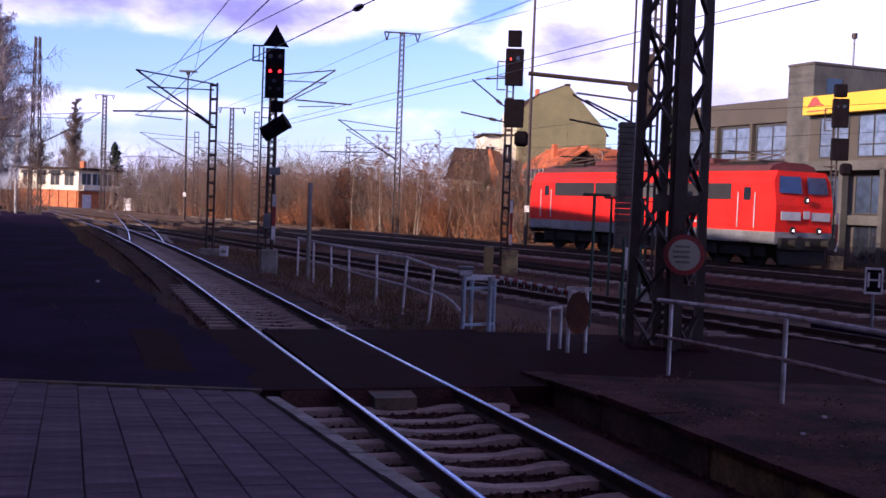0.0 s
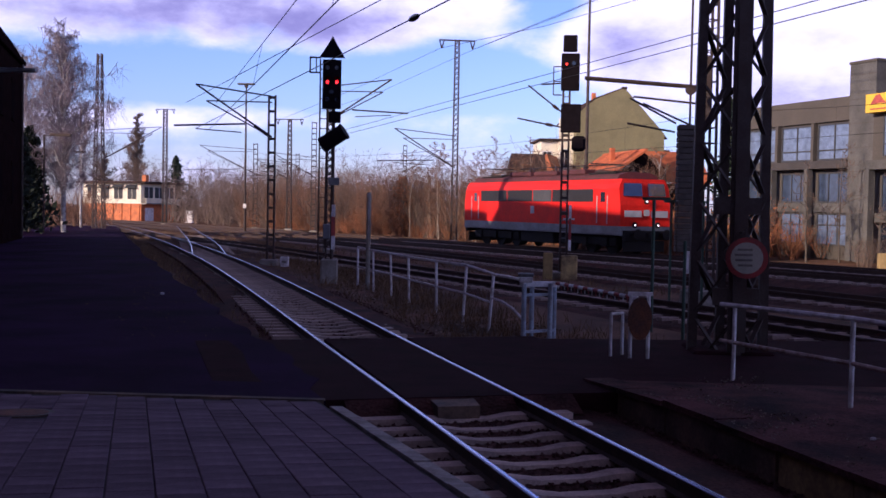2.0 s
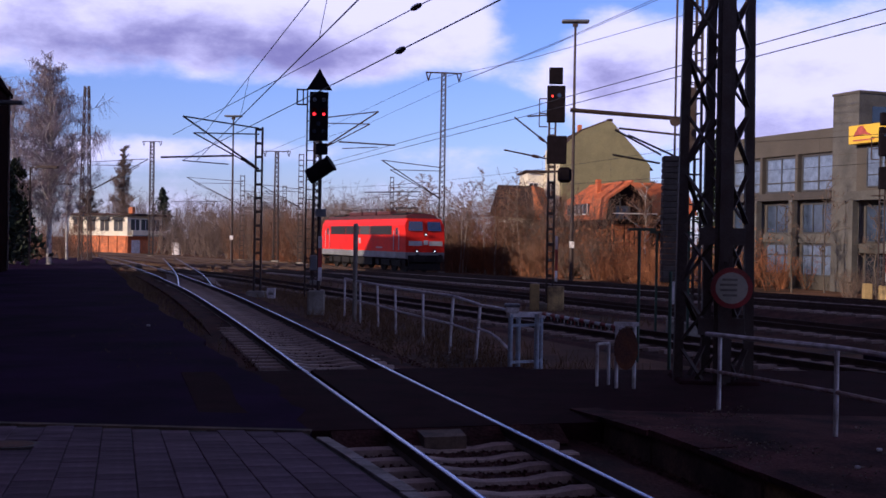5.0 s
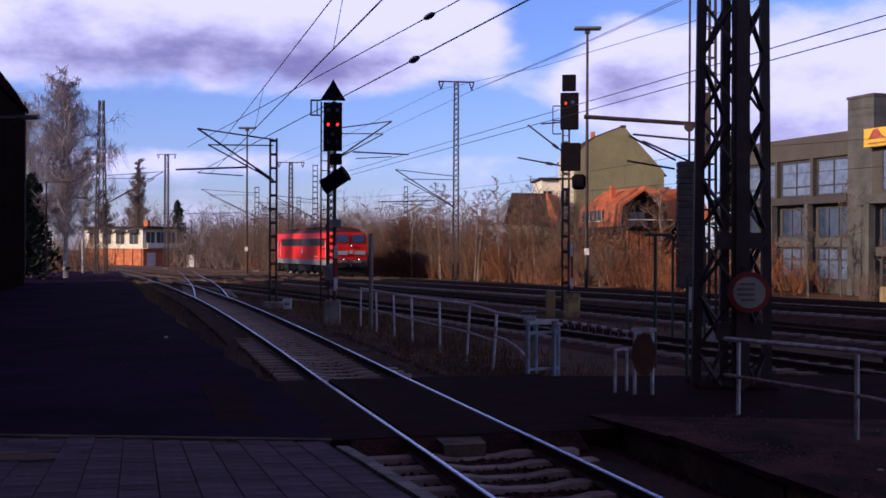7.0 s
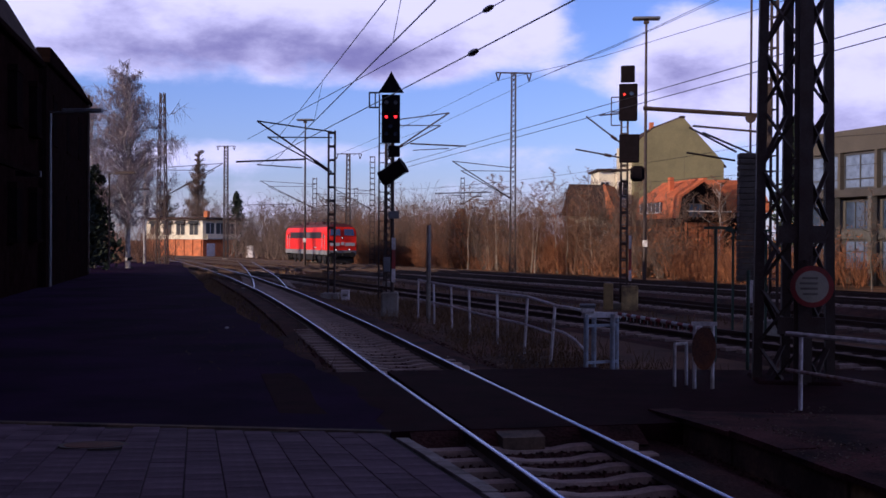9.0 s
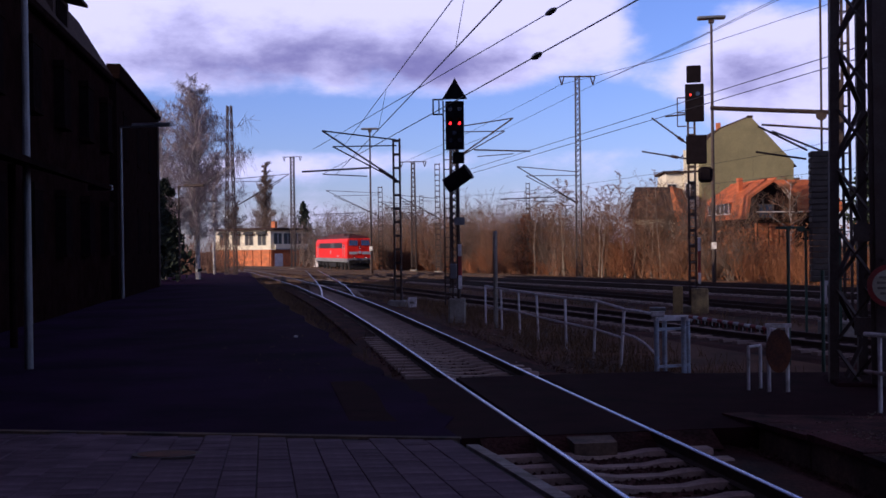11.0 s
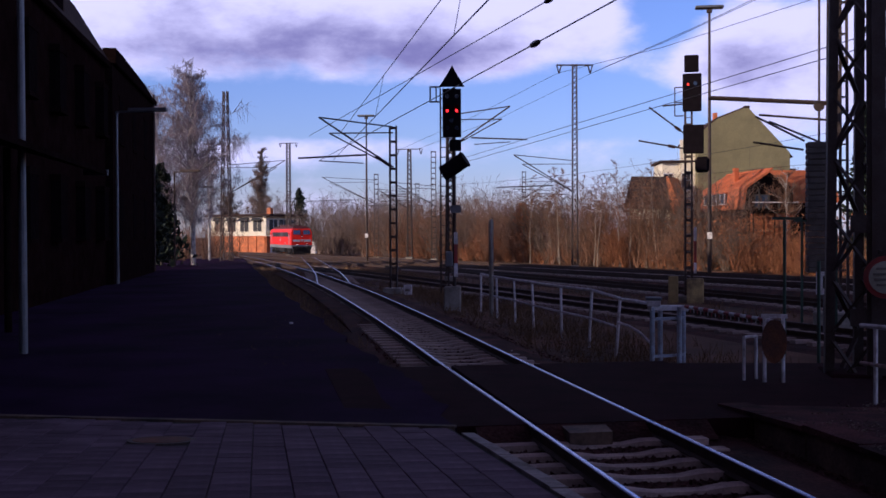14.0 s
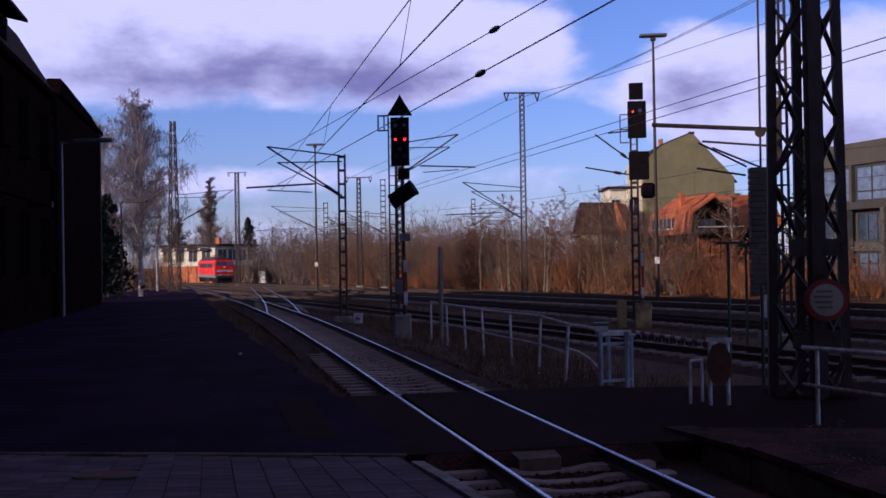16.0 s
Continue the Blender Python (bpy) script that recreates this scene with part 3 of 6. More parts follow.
while s < 3.6:
    bm = bmesh.new()
    sj = rng.uniform(-0.02, 0.02)
    pts = [near_xy(2.12 + sj, s), near_xy(2.24, s), near_xy(2.24, s + 1.17), near_xy(2.12 + sj, s + 1.17)]
    top = [bm.verts.new((x, y, far_z(x, y) - 0.05)) for x, y in pts]
    low = [bm.verts.new((x, y, -0.55)) for x, y in pts]
    for j in range(4):
        bm.faces.new((top[j], top[(j + 1) % 4], low[(j + 1) % 4], low[j]))
    bm.faces.new(top)
    part("wall_panel", bm, OCHRE if s < -0.3 else WALLSTONE, far_platform)
    bm = bmesh.new()
    sj = rng.uniform(-0.03, 0.03)
    pts = [near_xy(2.08 + sj, s), near_xy(2.5, s), near_xy(2.5, s + 1.19), near_xy(2.08 + sj * 0.3, s + 1.19)]
    top = [bm.verts.new((x, y, far_z(x, y) + 0.012 + sj * 0.3)) for x, y in pts]
    low = [bm.verts.new((x, y, far_z(x, y) - 0.055)) for x, y in pts]
    for j in range(4):
        bm.faces.new((top[j], top[(j + 1) % 4], low[(j + 1) % 4], low[j]))
    bm.faces.new(top)
    bm.faces.new(low[::-1])
    part("cover_slab", bm, PLATFORM_GRAVEL, far_platform)
    s += 1.2
# stones banked up between the rail and the old platform wall
bm = bmesh.new()
rings = []
for k in range(34):
    s = -9.0 + 12.6 * k / 33
    row = []
    for j, (sd, z) in enumerate(((0.92, -0.22), (1.25, -0.23), (1.6, -0.26), (1.95, -0.29), (2.2, -0.30))):
        x, y = near_xy(sd, s)
        row.append(bm.verts.new((x, y, z + (0.05 * noise.noise(Vector((x * 2.1, y * 2.1, j))) if 0 < j < 4 else 0))))
    rings.append(row)
for a, b in zip(rings, rings[1:]):
    for j in range(4):
        bm.faces.new((a[j], a[j + 1], b[j + 1], b[j]))
structure("ground_bank", bm, BALLAST, "reddish stones banked against the old platform wall", "ground", smooth=True)
polygon_slab("pavement_island", [yard(13.9, -50), yard(13.9, -22), yard(14.5, -14), yard(14.5, -50)], -0.5, 0.0, ASPHALT, "narrow asphalt strip between two tracks", "pavement")

# ---- locomotive ----
def locomotive():
    t = thing("locomotive", "red six-axle electric locomotive with grey sill band, headlights on", "locomotive")
    prof = [(-1.50, 1.02), (-1.52, 1.40), (-1.52, 3.02), (-1.44, 3.22), (-1.28, 3.44), (1.28, 3.44), (1.44, 3.22), (1.52, 3.02), (1.52, 1.40), (1.50, 1.02)]

    def nose(z, y, sign):
        """How far the cab front reaches at a height: upright below, raked back above, slightly bowed."""
        back = 0.0 if z < 2.3 else (z - 2.3) * 0.22
        return sign * (9.05 - back - 0.10 * (abs(y) / 1.5) ** 2 * (1 if z < 3.5 else 0.5))

    def loft(profile, zmin=None):
        bm = bmesh.new()
        st = [-1, -0.6, 0.6, 1]
        rings = []
        for sgn, x in ((-1, None), (0, -7.4), (0, 7.4), (1, None)):
            rings.append([bm.verts.new((nose(z, y, sgn) if sgn else x, y, z)) for y, z in profile])
        n = len(profile)
        for a, b in zip(rings, rings[1:]):
            for j in range(n):
                bm.faces.new((a[j], a[(j + 1) % n], b[(j + 1) % n], b[j]))
        for r in (rings[0], rings[-1]):
            # fronts in bands so that the rake shows
            for lo in range(n // 2 - 1):
                bm.faces.new((r[lo], r[lo + 1], r[n - 2 - lo], r[n - 1 - lo]))
        return bm

    prof2 = [(-1.52, 1.40), (-1.52, 2.3), (-1.52, 3.02), (-1.44, 3.22), (-1.28, 3.44), (1.28, 3.44), (1.44, 3.22), (1.52, 3.02), (1.52, 2.3), (1.52, 1.40)]
    part("body", loft(prof2), LOCO_RED, t, "red painted body")
    part("sill", loft([(-1.50, 1.0), (-1.525, 1.06), (-1.525, 1.40), (1.525, 1.40), (1.525, 1.06), (1.50, 1.0)]), LOCO_GREY, t, "grey sill band")
    roof = part("roof", prism([(-1.30, 3.43), (-1.12, 3.66), (-0.6, 3.80), (0.6, 3.80), (1.12, 3.66), (1.30, 3.43)], "x", -8.25, 8.25), LOCO_ROOF, t, "dull dark red roof")
    for x0, x1 in ((-7.6, -5.0), (5.0, 7.6)):
        part("roof_tray", box(x0, x1, -0.95, 0.95, 3.70, 3.80, 0.02), LOCO_DARK, roof, "dark equipment tray under the pantograph")
    for x0, x1, h in ((-4.2, -1.6, 4.02), (-1.2, 1.4, 4.0), (1.8, 4.4, 4.02)):
        part("roof_hood", box(x0, x1, -0.85, 0.85, 3.74, h, 0.06), LOCO_ROOF, roof)
    for k in range(6):
        part("roof_insulator", tube([(-3.6 + 1.5 * k, 0.55 * (-1) ** k, 3.95), (-3.6 + 1.5 * k, 0.55 * (-1) ** k, 4.28)], 0.07, 6), INSUL, roof)
    part("roof_cable", tube([(-5.2, 0.5, 4.28), (-2, 0.5, 4.30), (2, 0.5, 4.30), (5.2, 0.5, 4.28)], 0.03, 5), WIRE, roof)
    for sx in (-1, 1):
        pan = part("pantograph", box(sx * 6.2 - 0.9, sx * 6.2 + 0.9, -0.75, 0.75, 3.84, 3.90), STEEL, t, "folded pantograph")
        for sy in (-0.6, 0.6):
            part("pantograph_foot", tube([(sx * 6.2 - 0.7, sy, 3.7), (sx * 6.2 - 0.7, sy, 3.9)], 0.06, 6), INSUL, pan)
            part("pantograph_arm", bar((sx * 6.2 - 0.9, sy, 3.95), (sx * 6.2 + 0.95, sy * 0.4, 4.16), 0.05, 0.05), STEEL, pan)
            part("pantograph_arm", bar((sx * 6.2 + 0.95, sy * 0.4, 4.16), (sx * 6.2 - 0.9, sy * 0.9, 4.28), 0.04, 0.04), STEEL, pan)
        part("pantograph_bow", bar((sx * 6.2 - 0.9, -0.95, 4.30), (sx * 6.2 - 0.9, 0.95, 4.30), 0.30, 0.05), STEEL, pan)
    for sy in (-1, 1):
        yy = 1.52 * sy
        # upper band of grilles and windows
        for x0, x1, mm, lab in ((-6.6, -3.2, LOCO_GRILLE, "dark ventilation grille"), (-3.1, -0.1, LOCO_GRILLE, "dark ventilation grille"), (0.0, 2.1, mat("locomotive_dusty_grille", (0.075, 0.075, 0.085), 0.6, vary=0.2, scale=3), "dusty grey ventilation grille"), (2.2, 6.4, LOCO_GRILLE, "dark ventilation grille")):
            g = part("side_grille", box(x0, x1, min(yy, yy + 0.03 * sy), max(yy, yy + 0.03 * sy), 2.44, 3.0, 0.012), mm, t, lab)
            for k in range(4):
                z = 2.56 + 0.11 * k
                part("louvre", box(x0 + 0.05, x1 - 0.05, yy + 0.03 * sy - 0.008, yy + 0.03 * sy + 0.012, z, z + 0.03), mm, g)
        for sx in (-1, 1):
            d = part("cab_door", box(sx * 7.35 - 0.36, sx * 7.35 + 0.36, yy - 0.02, yy + 0.02, 1.42, 3.02, 0.02), LOCO_RED, t, "red cab door")
            part("door_window", box(sx * 7.35 - 0.22, sx * 7.35 + 0.22, yy - 0.03, yy + 0.03, 2.42, 2.88, 0.02), GLASS, d)
            for e in (-0.48, 0.48):
                part("handrail", tube([(sx * 7.35 + e, yy + 0.06 * sy, 1.5), (sx * 7.35 + e, yy + 0.06 * sy, 2.7)], 0.025, 6), LOCO_PALE, d, "pale handrail")
            for k in range(3):
                part("step", box(sx * 7.35 - 0.25, sx * 7.35 + 0.25, yy - 0.14 * (sy > 0), yy + 0.14 * (sy < 0), 0.42 + 0.3 * k, 0.46 + 0.3 * k), LOCO_DARK, d)
        part("emblem", box(-0.25, 0.15, yy - 0.012, yy + 0.012, 1.86, 2.22), LOCO_PALE, t, "pale emblem panel")
        part("number_bar", box(3.4, 4.6, yy - 0.010, yy + 0.010, 1.60, 1.68), LOCO_PALE, t, "pale lettering bar")
    for sx in (-1, 1):
        def fx(z, y):
            return nose(z, y, sx)
        for sy in (-1, 1):
            bm = bmesh.new()
            q = [(0.20 * sy, 2.70), (1.30 * sy, 2.70), (1.22 * sy, 3.26), (0.20 * sy, 3.26)]
            a = [bm.verts.new((fx(z, y) + sx * 0.02, y, z)) for y, z in q]
            b = [bm.verts.new((fx(z, y) - sx * 0.06, y, z)) for y, z in q]
            for j in range(4):
                bm.faces.new((a[j], a[(j + 1) % 4], b[(j + 1) % 4], b[j]))
            bm.faces.new(a)
            bm.faces.new(b[::-1])
            part("windscreen", bm, WINDSCREEN, t, "windscreen pane coloured with the sky's blue reflection")
            x = fx(1.9, 0.85)
            part("front_panel", box(min(x, x + sx * 0.02), max(x, x + sx * 0.02) + 0.0, 0.28 * sy if sy > 0 else -1.32, 1.32 if sy > 0 else -0.28, 1.80, 2.08, 0.0), LOCO_PALE, t, "pale grey front panel")
            c = (fx(1.35, 0.7) + sx * 0.03, 0.70 * sy, 1.46)
            hl = part("headlight", disc(c, (1, 0, 0), 0.13, 0.08, 16), LOCO_DARK, t)
            part("headlight_lens", disc((c[0] + sx * 0.045, c[1], c[2]), (1, 0, 0), 0.042, 0.02, 14), LAMP_WHITE if sx > 0 else LAMP_RED_DIM, hl, "lit lens")
            bf = part("buffer", tube([(sx * 8.95, 0.875 * sy, 1.05), (sx * 9.55, 0.875 * sy, 1.05)], 0.11, 10), LOCO_DARK, t)
            part("buffer_plate", disc((sx * 9.60, 0.875 * sy, 1.05), (1, 0, 0), 0.24, 0.05, 18), LOCO_DARK, bf)
        c = (fx(2.48, 0) + sx * 0.02, 0.0, 2.48)
        hl = part("headlight", disc(c, (1, 0, 0), 0.12, 0.08, 16), LOCO_DARK, t)
        part("headlight_lens", disc((c[0] + sx * 0.045, 0, 2.48), (1, 0, 0), 0.042, 0.02, 14), LAMP_WHITE if sx > 0 else GLASS, hl, "lit lens")
        part("front_emblem", box(min(fx(1.9, 0) + sx * 0.02, fx(1.9, 0)), max(fx(1.9, 0) + sx * 0.02, fx(1.9, 0)), -0.17, 0.17, 1.86, 2.12), LOCO_PALE, t)
        part("buffer_beam", box(sx * 9.0 - 0.12, sx * 9.0 + 0.12, -1.35, 1.35, 0.78, 1.22, 0.02), LOCO_DARK, t)
        part("snow_plough", box(sx * 8.85 - 0.08, sx * 8.85 + 0.08, -1.25, 1.25, 0.18, 0.75, 0.03), LOCO_DARK, t)
        part("coupling_hook", box(sx * 9.2 - 0.15, sx * 9.2 + 0.15, -0.06, 0.06, 0.95, 1.12), LOCO_DARK, t)
        bg = part("bogie", box(sx * 5.2 - 2.9, sx * 5.2 + 2.9, -1.15, 1.15, 0.45, 0.92, 0.04), LOCO_DARK, t)
        for k in (-1, 0, 1):
            for sy in (-0.75, 0.75):
                part("wheel", tube([(sx * 5.2 + 2.0 * k, sy - 0.07, 0.625), (sx * 5.2 + 2.0 * k, sy + 0.07, 0.625)], 0.625, 20), LOCO_DARK, bg)
            for sy in (-1.18, 1.18):
                part("axle_box", box(sx * 5.2 + 2.0 * k - 0.22, sx * 5.2 + 2.0 * k + 0.22, sy - 0.1, sy + 0.1, 0.42, 0.86, 0.02), LOCO_DARK, bg)
    part("transformer_tank", box(-1.9, 1.9, -1.25, 1.25, 0.35, 1.0, 0.05), LOCO_DARK, t)
    # the body sides reach 3.9 m above the rails
    for ob in t.children_recursive:
        for v in ob.data.vertices:
            z = v.co.z
            v.co.z = z if z < 1.0 else 1.0 + (z - 1.0) * 1.18 if z < 3.44 else z + 0.44
    return t


LOCO = locomotive()


# ---- masts, signals, wires ----
def lattice(t, x, y, z0, z1, w0, w1, leg=0.08, brace=0.05, step=None, turn=0.0, cross=True, separate=False):
    """Four corner legs and diagonal bracing, tapering from w0 to w1, under the thing t."""
    ca, sa = math.cos(turn), math.sin(turn)

    def corner(k, z):
        w = (w0 + (w1 - w0) * (z - z0) / (z1 - z0)) / 2
        a, b = ((-w, -w), (w, -w), (w, w), (-w, w))[k % 4]
        return Vector((x + a * ca - b * sa, y + a * sa + b * ca, z))

    for k in range(4):
        part("leg", bar(corner(k, z0), corner(k, z1), leg, leg), STEEL, t)
    step = step or w0 * 1.1
    n = max(1, int((z1 - z0) / step))
    bm = None if separate else bmesh.new()
    for j in range(n):
        za, zb = z0 + (z1 - z0) * j / n, z0 + (z1 - z0) * (j + 1) / n
        for k in range(4):
            pairs = [(corner(k, za), corner(k + 1, zb))]
            if separate and k in (1, 2):
                pairs = pairs if j % 2 else [(corner(k + 1, za), corner(k, zb))]
            elif cross:
                pairs.append((corner(k + 1, za), corner(k, zb)))
            else:
                pairs = [(corner(k, za), corner(k + 1, za))]
            for p, q in pairs:
                if separate:
                    part("brace", bar(p, q, brace, brace * 0.3), STEEL, t)
                else:
                    bm_bar(bm, p, q, brace, brace * 0.6)
    if not separate:
        tagged(part("bracing", bm, STEEL, t), kind="stuff")


def ladder_mast(t, x, y, h, w, turn=0.0, depth=0.12):
    """Two channels joined by short battens, like a ladder."""
    ca, sa = math.cos(turn), math.sin(turn)
    for s in (-1, 1):
        px, py = x + s * w / 2 * ca, y + s * w / 2 * sa
        part("channel", bar((px, py, grade(x, y) - 0.4), (px, py, h), 0.07, depth), STEEL, t)
    n = int(h / 0.55)
    for k in range(n):
        z = 0.4 + grade(x, y) + (h - 0.5 - grade(x, y)) * k / (n - 1)
        part("batten", bar((x - w / 2 * ca, y - w / 2 * sa, z), (x + w / 2 * ca, y + w / 2 * sa, z), 0.05, depth * 0.9), STEEL, t)
    part("footing", box(x - 0.4, x + 0.4, y - 0.4, y + 0.4, grade(x, y) - 0.6, grade(x, y) - 0.05, 0.04), CONCRETE, t)


def cantilever(t, x, y, sx, sy, length, z_top, z_low, arm=True):
    """Tubular bracket towards (sx, sy): tie, strut, registration arm and insulators."""
    d = Vector((sx, sy, 0)).normalized()
    b = Vector((x, y, 0))
    tip = b + d * length + Vector((0, 0, z_top + 0.45))
    part("tie_tube", tube([b + Vector((0, 0, z_top)), tip], 0.035, 6), STEEL, t)
    part("strut_tube", tube([b + Vector((0, 0, z_low)), tip], 0.045, 6), STEEL, t)
    tip2 = b + d * (length * 0.86) + Vector((0, 0, z_top - 0.25))
    part("tie_tube", tube([b + Vector((0, 0, z_top - 0.25)), tip2], 0.03, 6), STEEL, t)
    part("strut_tube", tube([b + Vector((0, 0, z_low)), tip2], 0.035, 6), STEEL, t)
    part("strut_insulator", tube([b + d * 0.12 + Vector((0, 0, z_low + 0.05)), b + d * 0.75 + Vector((0, 0, z_low + (z_top - z_low) * 0.75 / length + 0.08))], 0.075, 8), INSUL, t)
    if arm:
        e = b + d * (length * 1.28) + Vector((0, 0, z_low + 0.42))
        part("registration_arm", tube([b + d * (length * 0.35) + Vector((0, 0, z_low + 0.55)), e], 0.045, 6), STEEL, t)
        part("steady_arm", tube([b + d * (length * 0.4) + Vector((0, 0, z_low + 0.18)), b + d * length + Vector((0, 0, z_low + 0.30))], 0.025, 5), STEEL, t)


def crossarm(t, x, y, z, w, dx=1.0, dy=0.0):
    """A feeder crossarm with V-hung insulators."""
    d = Vector((dx, dy, 0)).normalized()
    c = Vector((x, y, z))
    part("crossarm", bar(c - d * w / 2, c + d * w / 2, 0.10, 0.10), STEEL, t)
    for s in (-1, 1):
        for e in (0.0, 0.36):
            part("insulator", tube([c + d * s * (w / 2 - e), c + d * s * (w / 2 - 0.18) - Vector((0, 0, 0.62))], 0.05, 6), INSUL, t)


def catenary_mast(x, y, h, label, kind="ladder", w=0.28, cant=(), arm=None, w1=None, turn=0.0):
    t = thing("catenary_mast", label, "mast", group="overhead line masts")
    if kind == "ladder":
        ladder_mast(t, x, y, h, w, turn)
    else:
        lattice(t, x, y, grade(x, y) - 0.4, h, w, w1 or w * 0.5, leg=0.09, brace=0.055, step=w * (0.9 if w < 0.9 else 1.25), turn=turn)
        part("footing", box(x - w * 0.7, x + w * 0.7, y - w * 0.7, y + w * 0.7, grade(x, y) - 0.6, grade(x, y) - 0.05, 0.04), CONCRETE, t)
    for c in cant:
        cantilever(t, x, y, *c)
    if arm:
        crossarm(t, x, y, h - 0.05, *arm)
    return t


catenary_mast(-10.06, 48.1, 7.0, "dark steel ladder-type mast with tubular brackets over the track", "ladder", 0.28, cant=((-1, -0.12, 3.25, 6.95, 5.2),))
catenary_mast(-3.85, 84.9, 14.9, "slim lattice mast with a feeder crossarm and bracket", "lattice", 0.42, cant=((-1, -0.2, 4.6, 7.7, 5.3),), arm=(2.7, 1, 0.2), w1=0.3)
catenary_mast(-9.6, 61.2, 8.9, "lattice mast with a bracket towards the yard", "lattice", 0.42, cant=((1, 0.1, 3.3, 8.8, 7.0),), w1=0.3)
catenary_mast(-25.6, 132.0, 12.4, "distant lattice mast with a short crossarm", "lattice", 0.6, cant=((-1, 0, 4.0, 7.2, 5.2),), arm=(3.2, 1, 0), w1=0.35)
catenary_mast(-20.6, 119.9, 11.2, "distant dark ladder-type steel mast", "ladder", 0.5, cant=((-1, 0, 4.5, 7.4, 5.4),))
catenary_mast(-39.6, 107.8, 16.6, "tall tapering lattice anchor mast beside the yard", "lattice", 0.98, cant=((1, 0.1, 6.0, 9.2, 6.2, False),), w1=0.4)
catenary_mast(-51.0, 166.0, 16.2, "distant mast with two crossarms beside the signal box", "lattice", 0.6, arm=(2.9, 1, 0), w1=0.5)
catenary_mast(-31.0, 138.0, 9.8, "far ladder-type mast with a long bracket", "ladder", 0.5, cant=((-1, 0, 7.0, 9.0, 6.0),))
catenary_mast(-33.6, 180.0, 10.5, "far ladder-type mast among the trees", "ladder", 0.6, cant=((-1, 0, 6.0, 8.6, 6.4),))
catenary_mast(-12.0, 133.0, 9.6, "far ladder-type mast before the thicket", "ladder", 0.4, cant=((1, 0, 4.0, 8.6, 6.4),))


def yard_lamp(x, y, h, head=1.7):
    t = thing("yard_lamp", "tall thin dark lamp post with a flat head", "lamp post", group="tall yard lamps")
    part("pole", tube([(x, y, grade(x, y) - 0.4), (x, y, h * 0.5), (x, y, h)], 0.13, 10, 0.07), STEEL, t)
    part("head", box(x - head / 2, x + head / 2, y - 0.35, y + 0.35, h, h + 0.16, 0.05), GALV, t)
    part("bracket", box(x - 0.16, x + 0.16, y - 0.16, y + 0.16, h - 0.25, h, 0.03), STEEL, t)
    part("marker", box(x - 0.15, x + 0.15, y - 0.18, y - 0.13, 1.9, 2.3), WHITEP, t)


yard_lamp(5.0, 70.9, 16.0)
yard_lamp(-25.7, 110.0, 14.0)

# the tall lattice mast at the far platform
big = thing("lattice_mast", "massive dark riveted lattice mast standing on the far platform", "mast")
lattice(big, 3.87, 19.45, -0.4, 14.5, 0.86, 0.62, leg=0.15, brace=0.085, step=0.96, turn=radians(47), separate=True)
part("corner_plate", bar((3.90, 18.84, -0.3), (3.89, 19.0, 14.5), 0.30, 0.03), STEEL, big)
part("footing", box(3.2, 4.54, 18.8, 20.1, -0.6, 0.03, 0.04), CROSSING, big)
for z in (0.8, 2.3):
    part("gusset_plate", box(3.5, 4.26, 18.86, 18.89, z, z + 0.28), STEEL, big)

# anchor mast with its tensioning weights
an = thing("anchor_mast", "thin anchor mast with rungs and a long bracket tube", "mast")
lattice(an, 5.55, 31.6, -0.4, 13.5, 0.42, 0.30, leg=0.07, brace=0.045, step=0.42, cross=False, turn=0.3)
part("bracket_tube", tube([(5.4, 31.5, 5.75), (2.15, 31.3, 5.95)], 0.06, 8), STEEL, an)
for p, q, r in (((3.39, 31.3, 5.42), (4.65, 31.2, 4.73), 0.028), ((3.49, 31.3, 5.46), (5.45, 31.3, 5.27), 0.03), ((3.33, 31.3, 4.73), (4.62, 31.2, 4.50), 0.028), ((3.75, 31.3, 5.28), (5.4, 31.3, 4.55), 0.028)):
    part("cantilever_tube", tube([p, q], r, 8), STEEL, an)
part("sheath", box(5.25, 5.6, 31.2, 31.5, 4.6, 6.6, 0.03), STEEL, an)
part("footing", box(5.0, 6.1, 31.1, 32.1, -0.6, 0.15, 0.04), CONCRETE, an)
wt = thing("tension_weight", "stack of dark cast weights hanging from a wire", "weight")
for k in range(22):
    z = 1.25 + 0.155 * k
    part("weight_disc", box(4.62, 5.24, 30.4, 30.9, z, z + 0.145, 0.02), mat("cast_weight", (0.115, 0.095, 0.080), 0.85, vary=0.25, scale=4), wt)
part("guide_rod", tube([(4.93, 30.65, 4.6), (4.93, 30.65, 13.0)], 0.03, 6), STEEL, wt)
part("pulley", disc((4.93, 30.65, 5.6), (0, 1, 0), 0.14, 0.06, 14), STEEL, wt)
part("guide_frame", bar((4.5, 30.65, -0.4), (4.5, 30.65, 2.6), 0.06, 0.06), GREENP, wt)
part("guide_frame", bar((5.36, 30.65, -0.4), (5.36, 30.65, 2.6), 0.06, 0.06), GREENP, wt)
part("guide_crossbar", bar((4.3, 30.65, 2.6), (5.5, 30.65, 2.6), 0.06, 0.06), GREENP, wt)


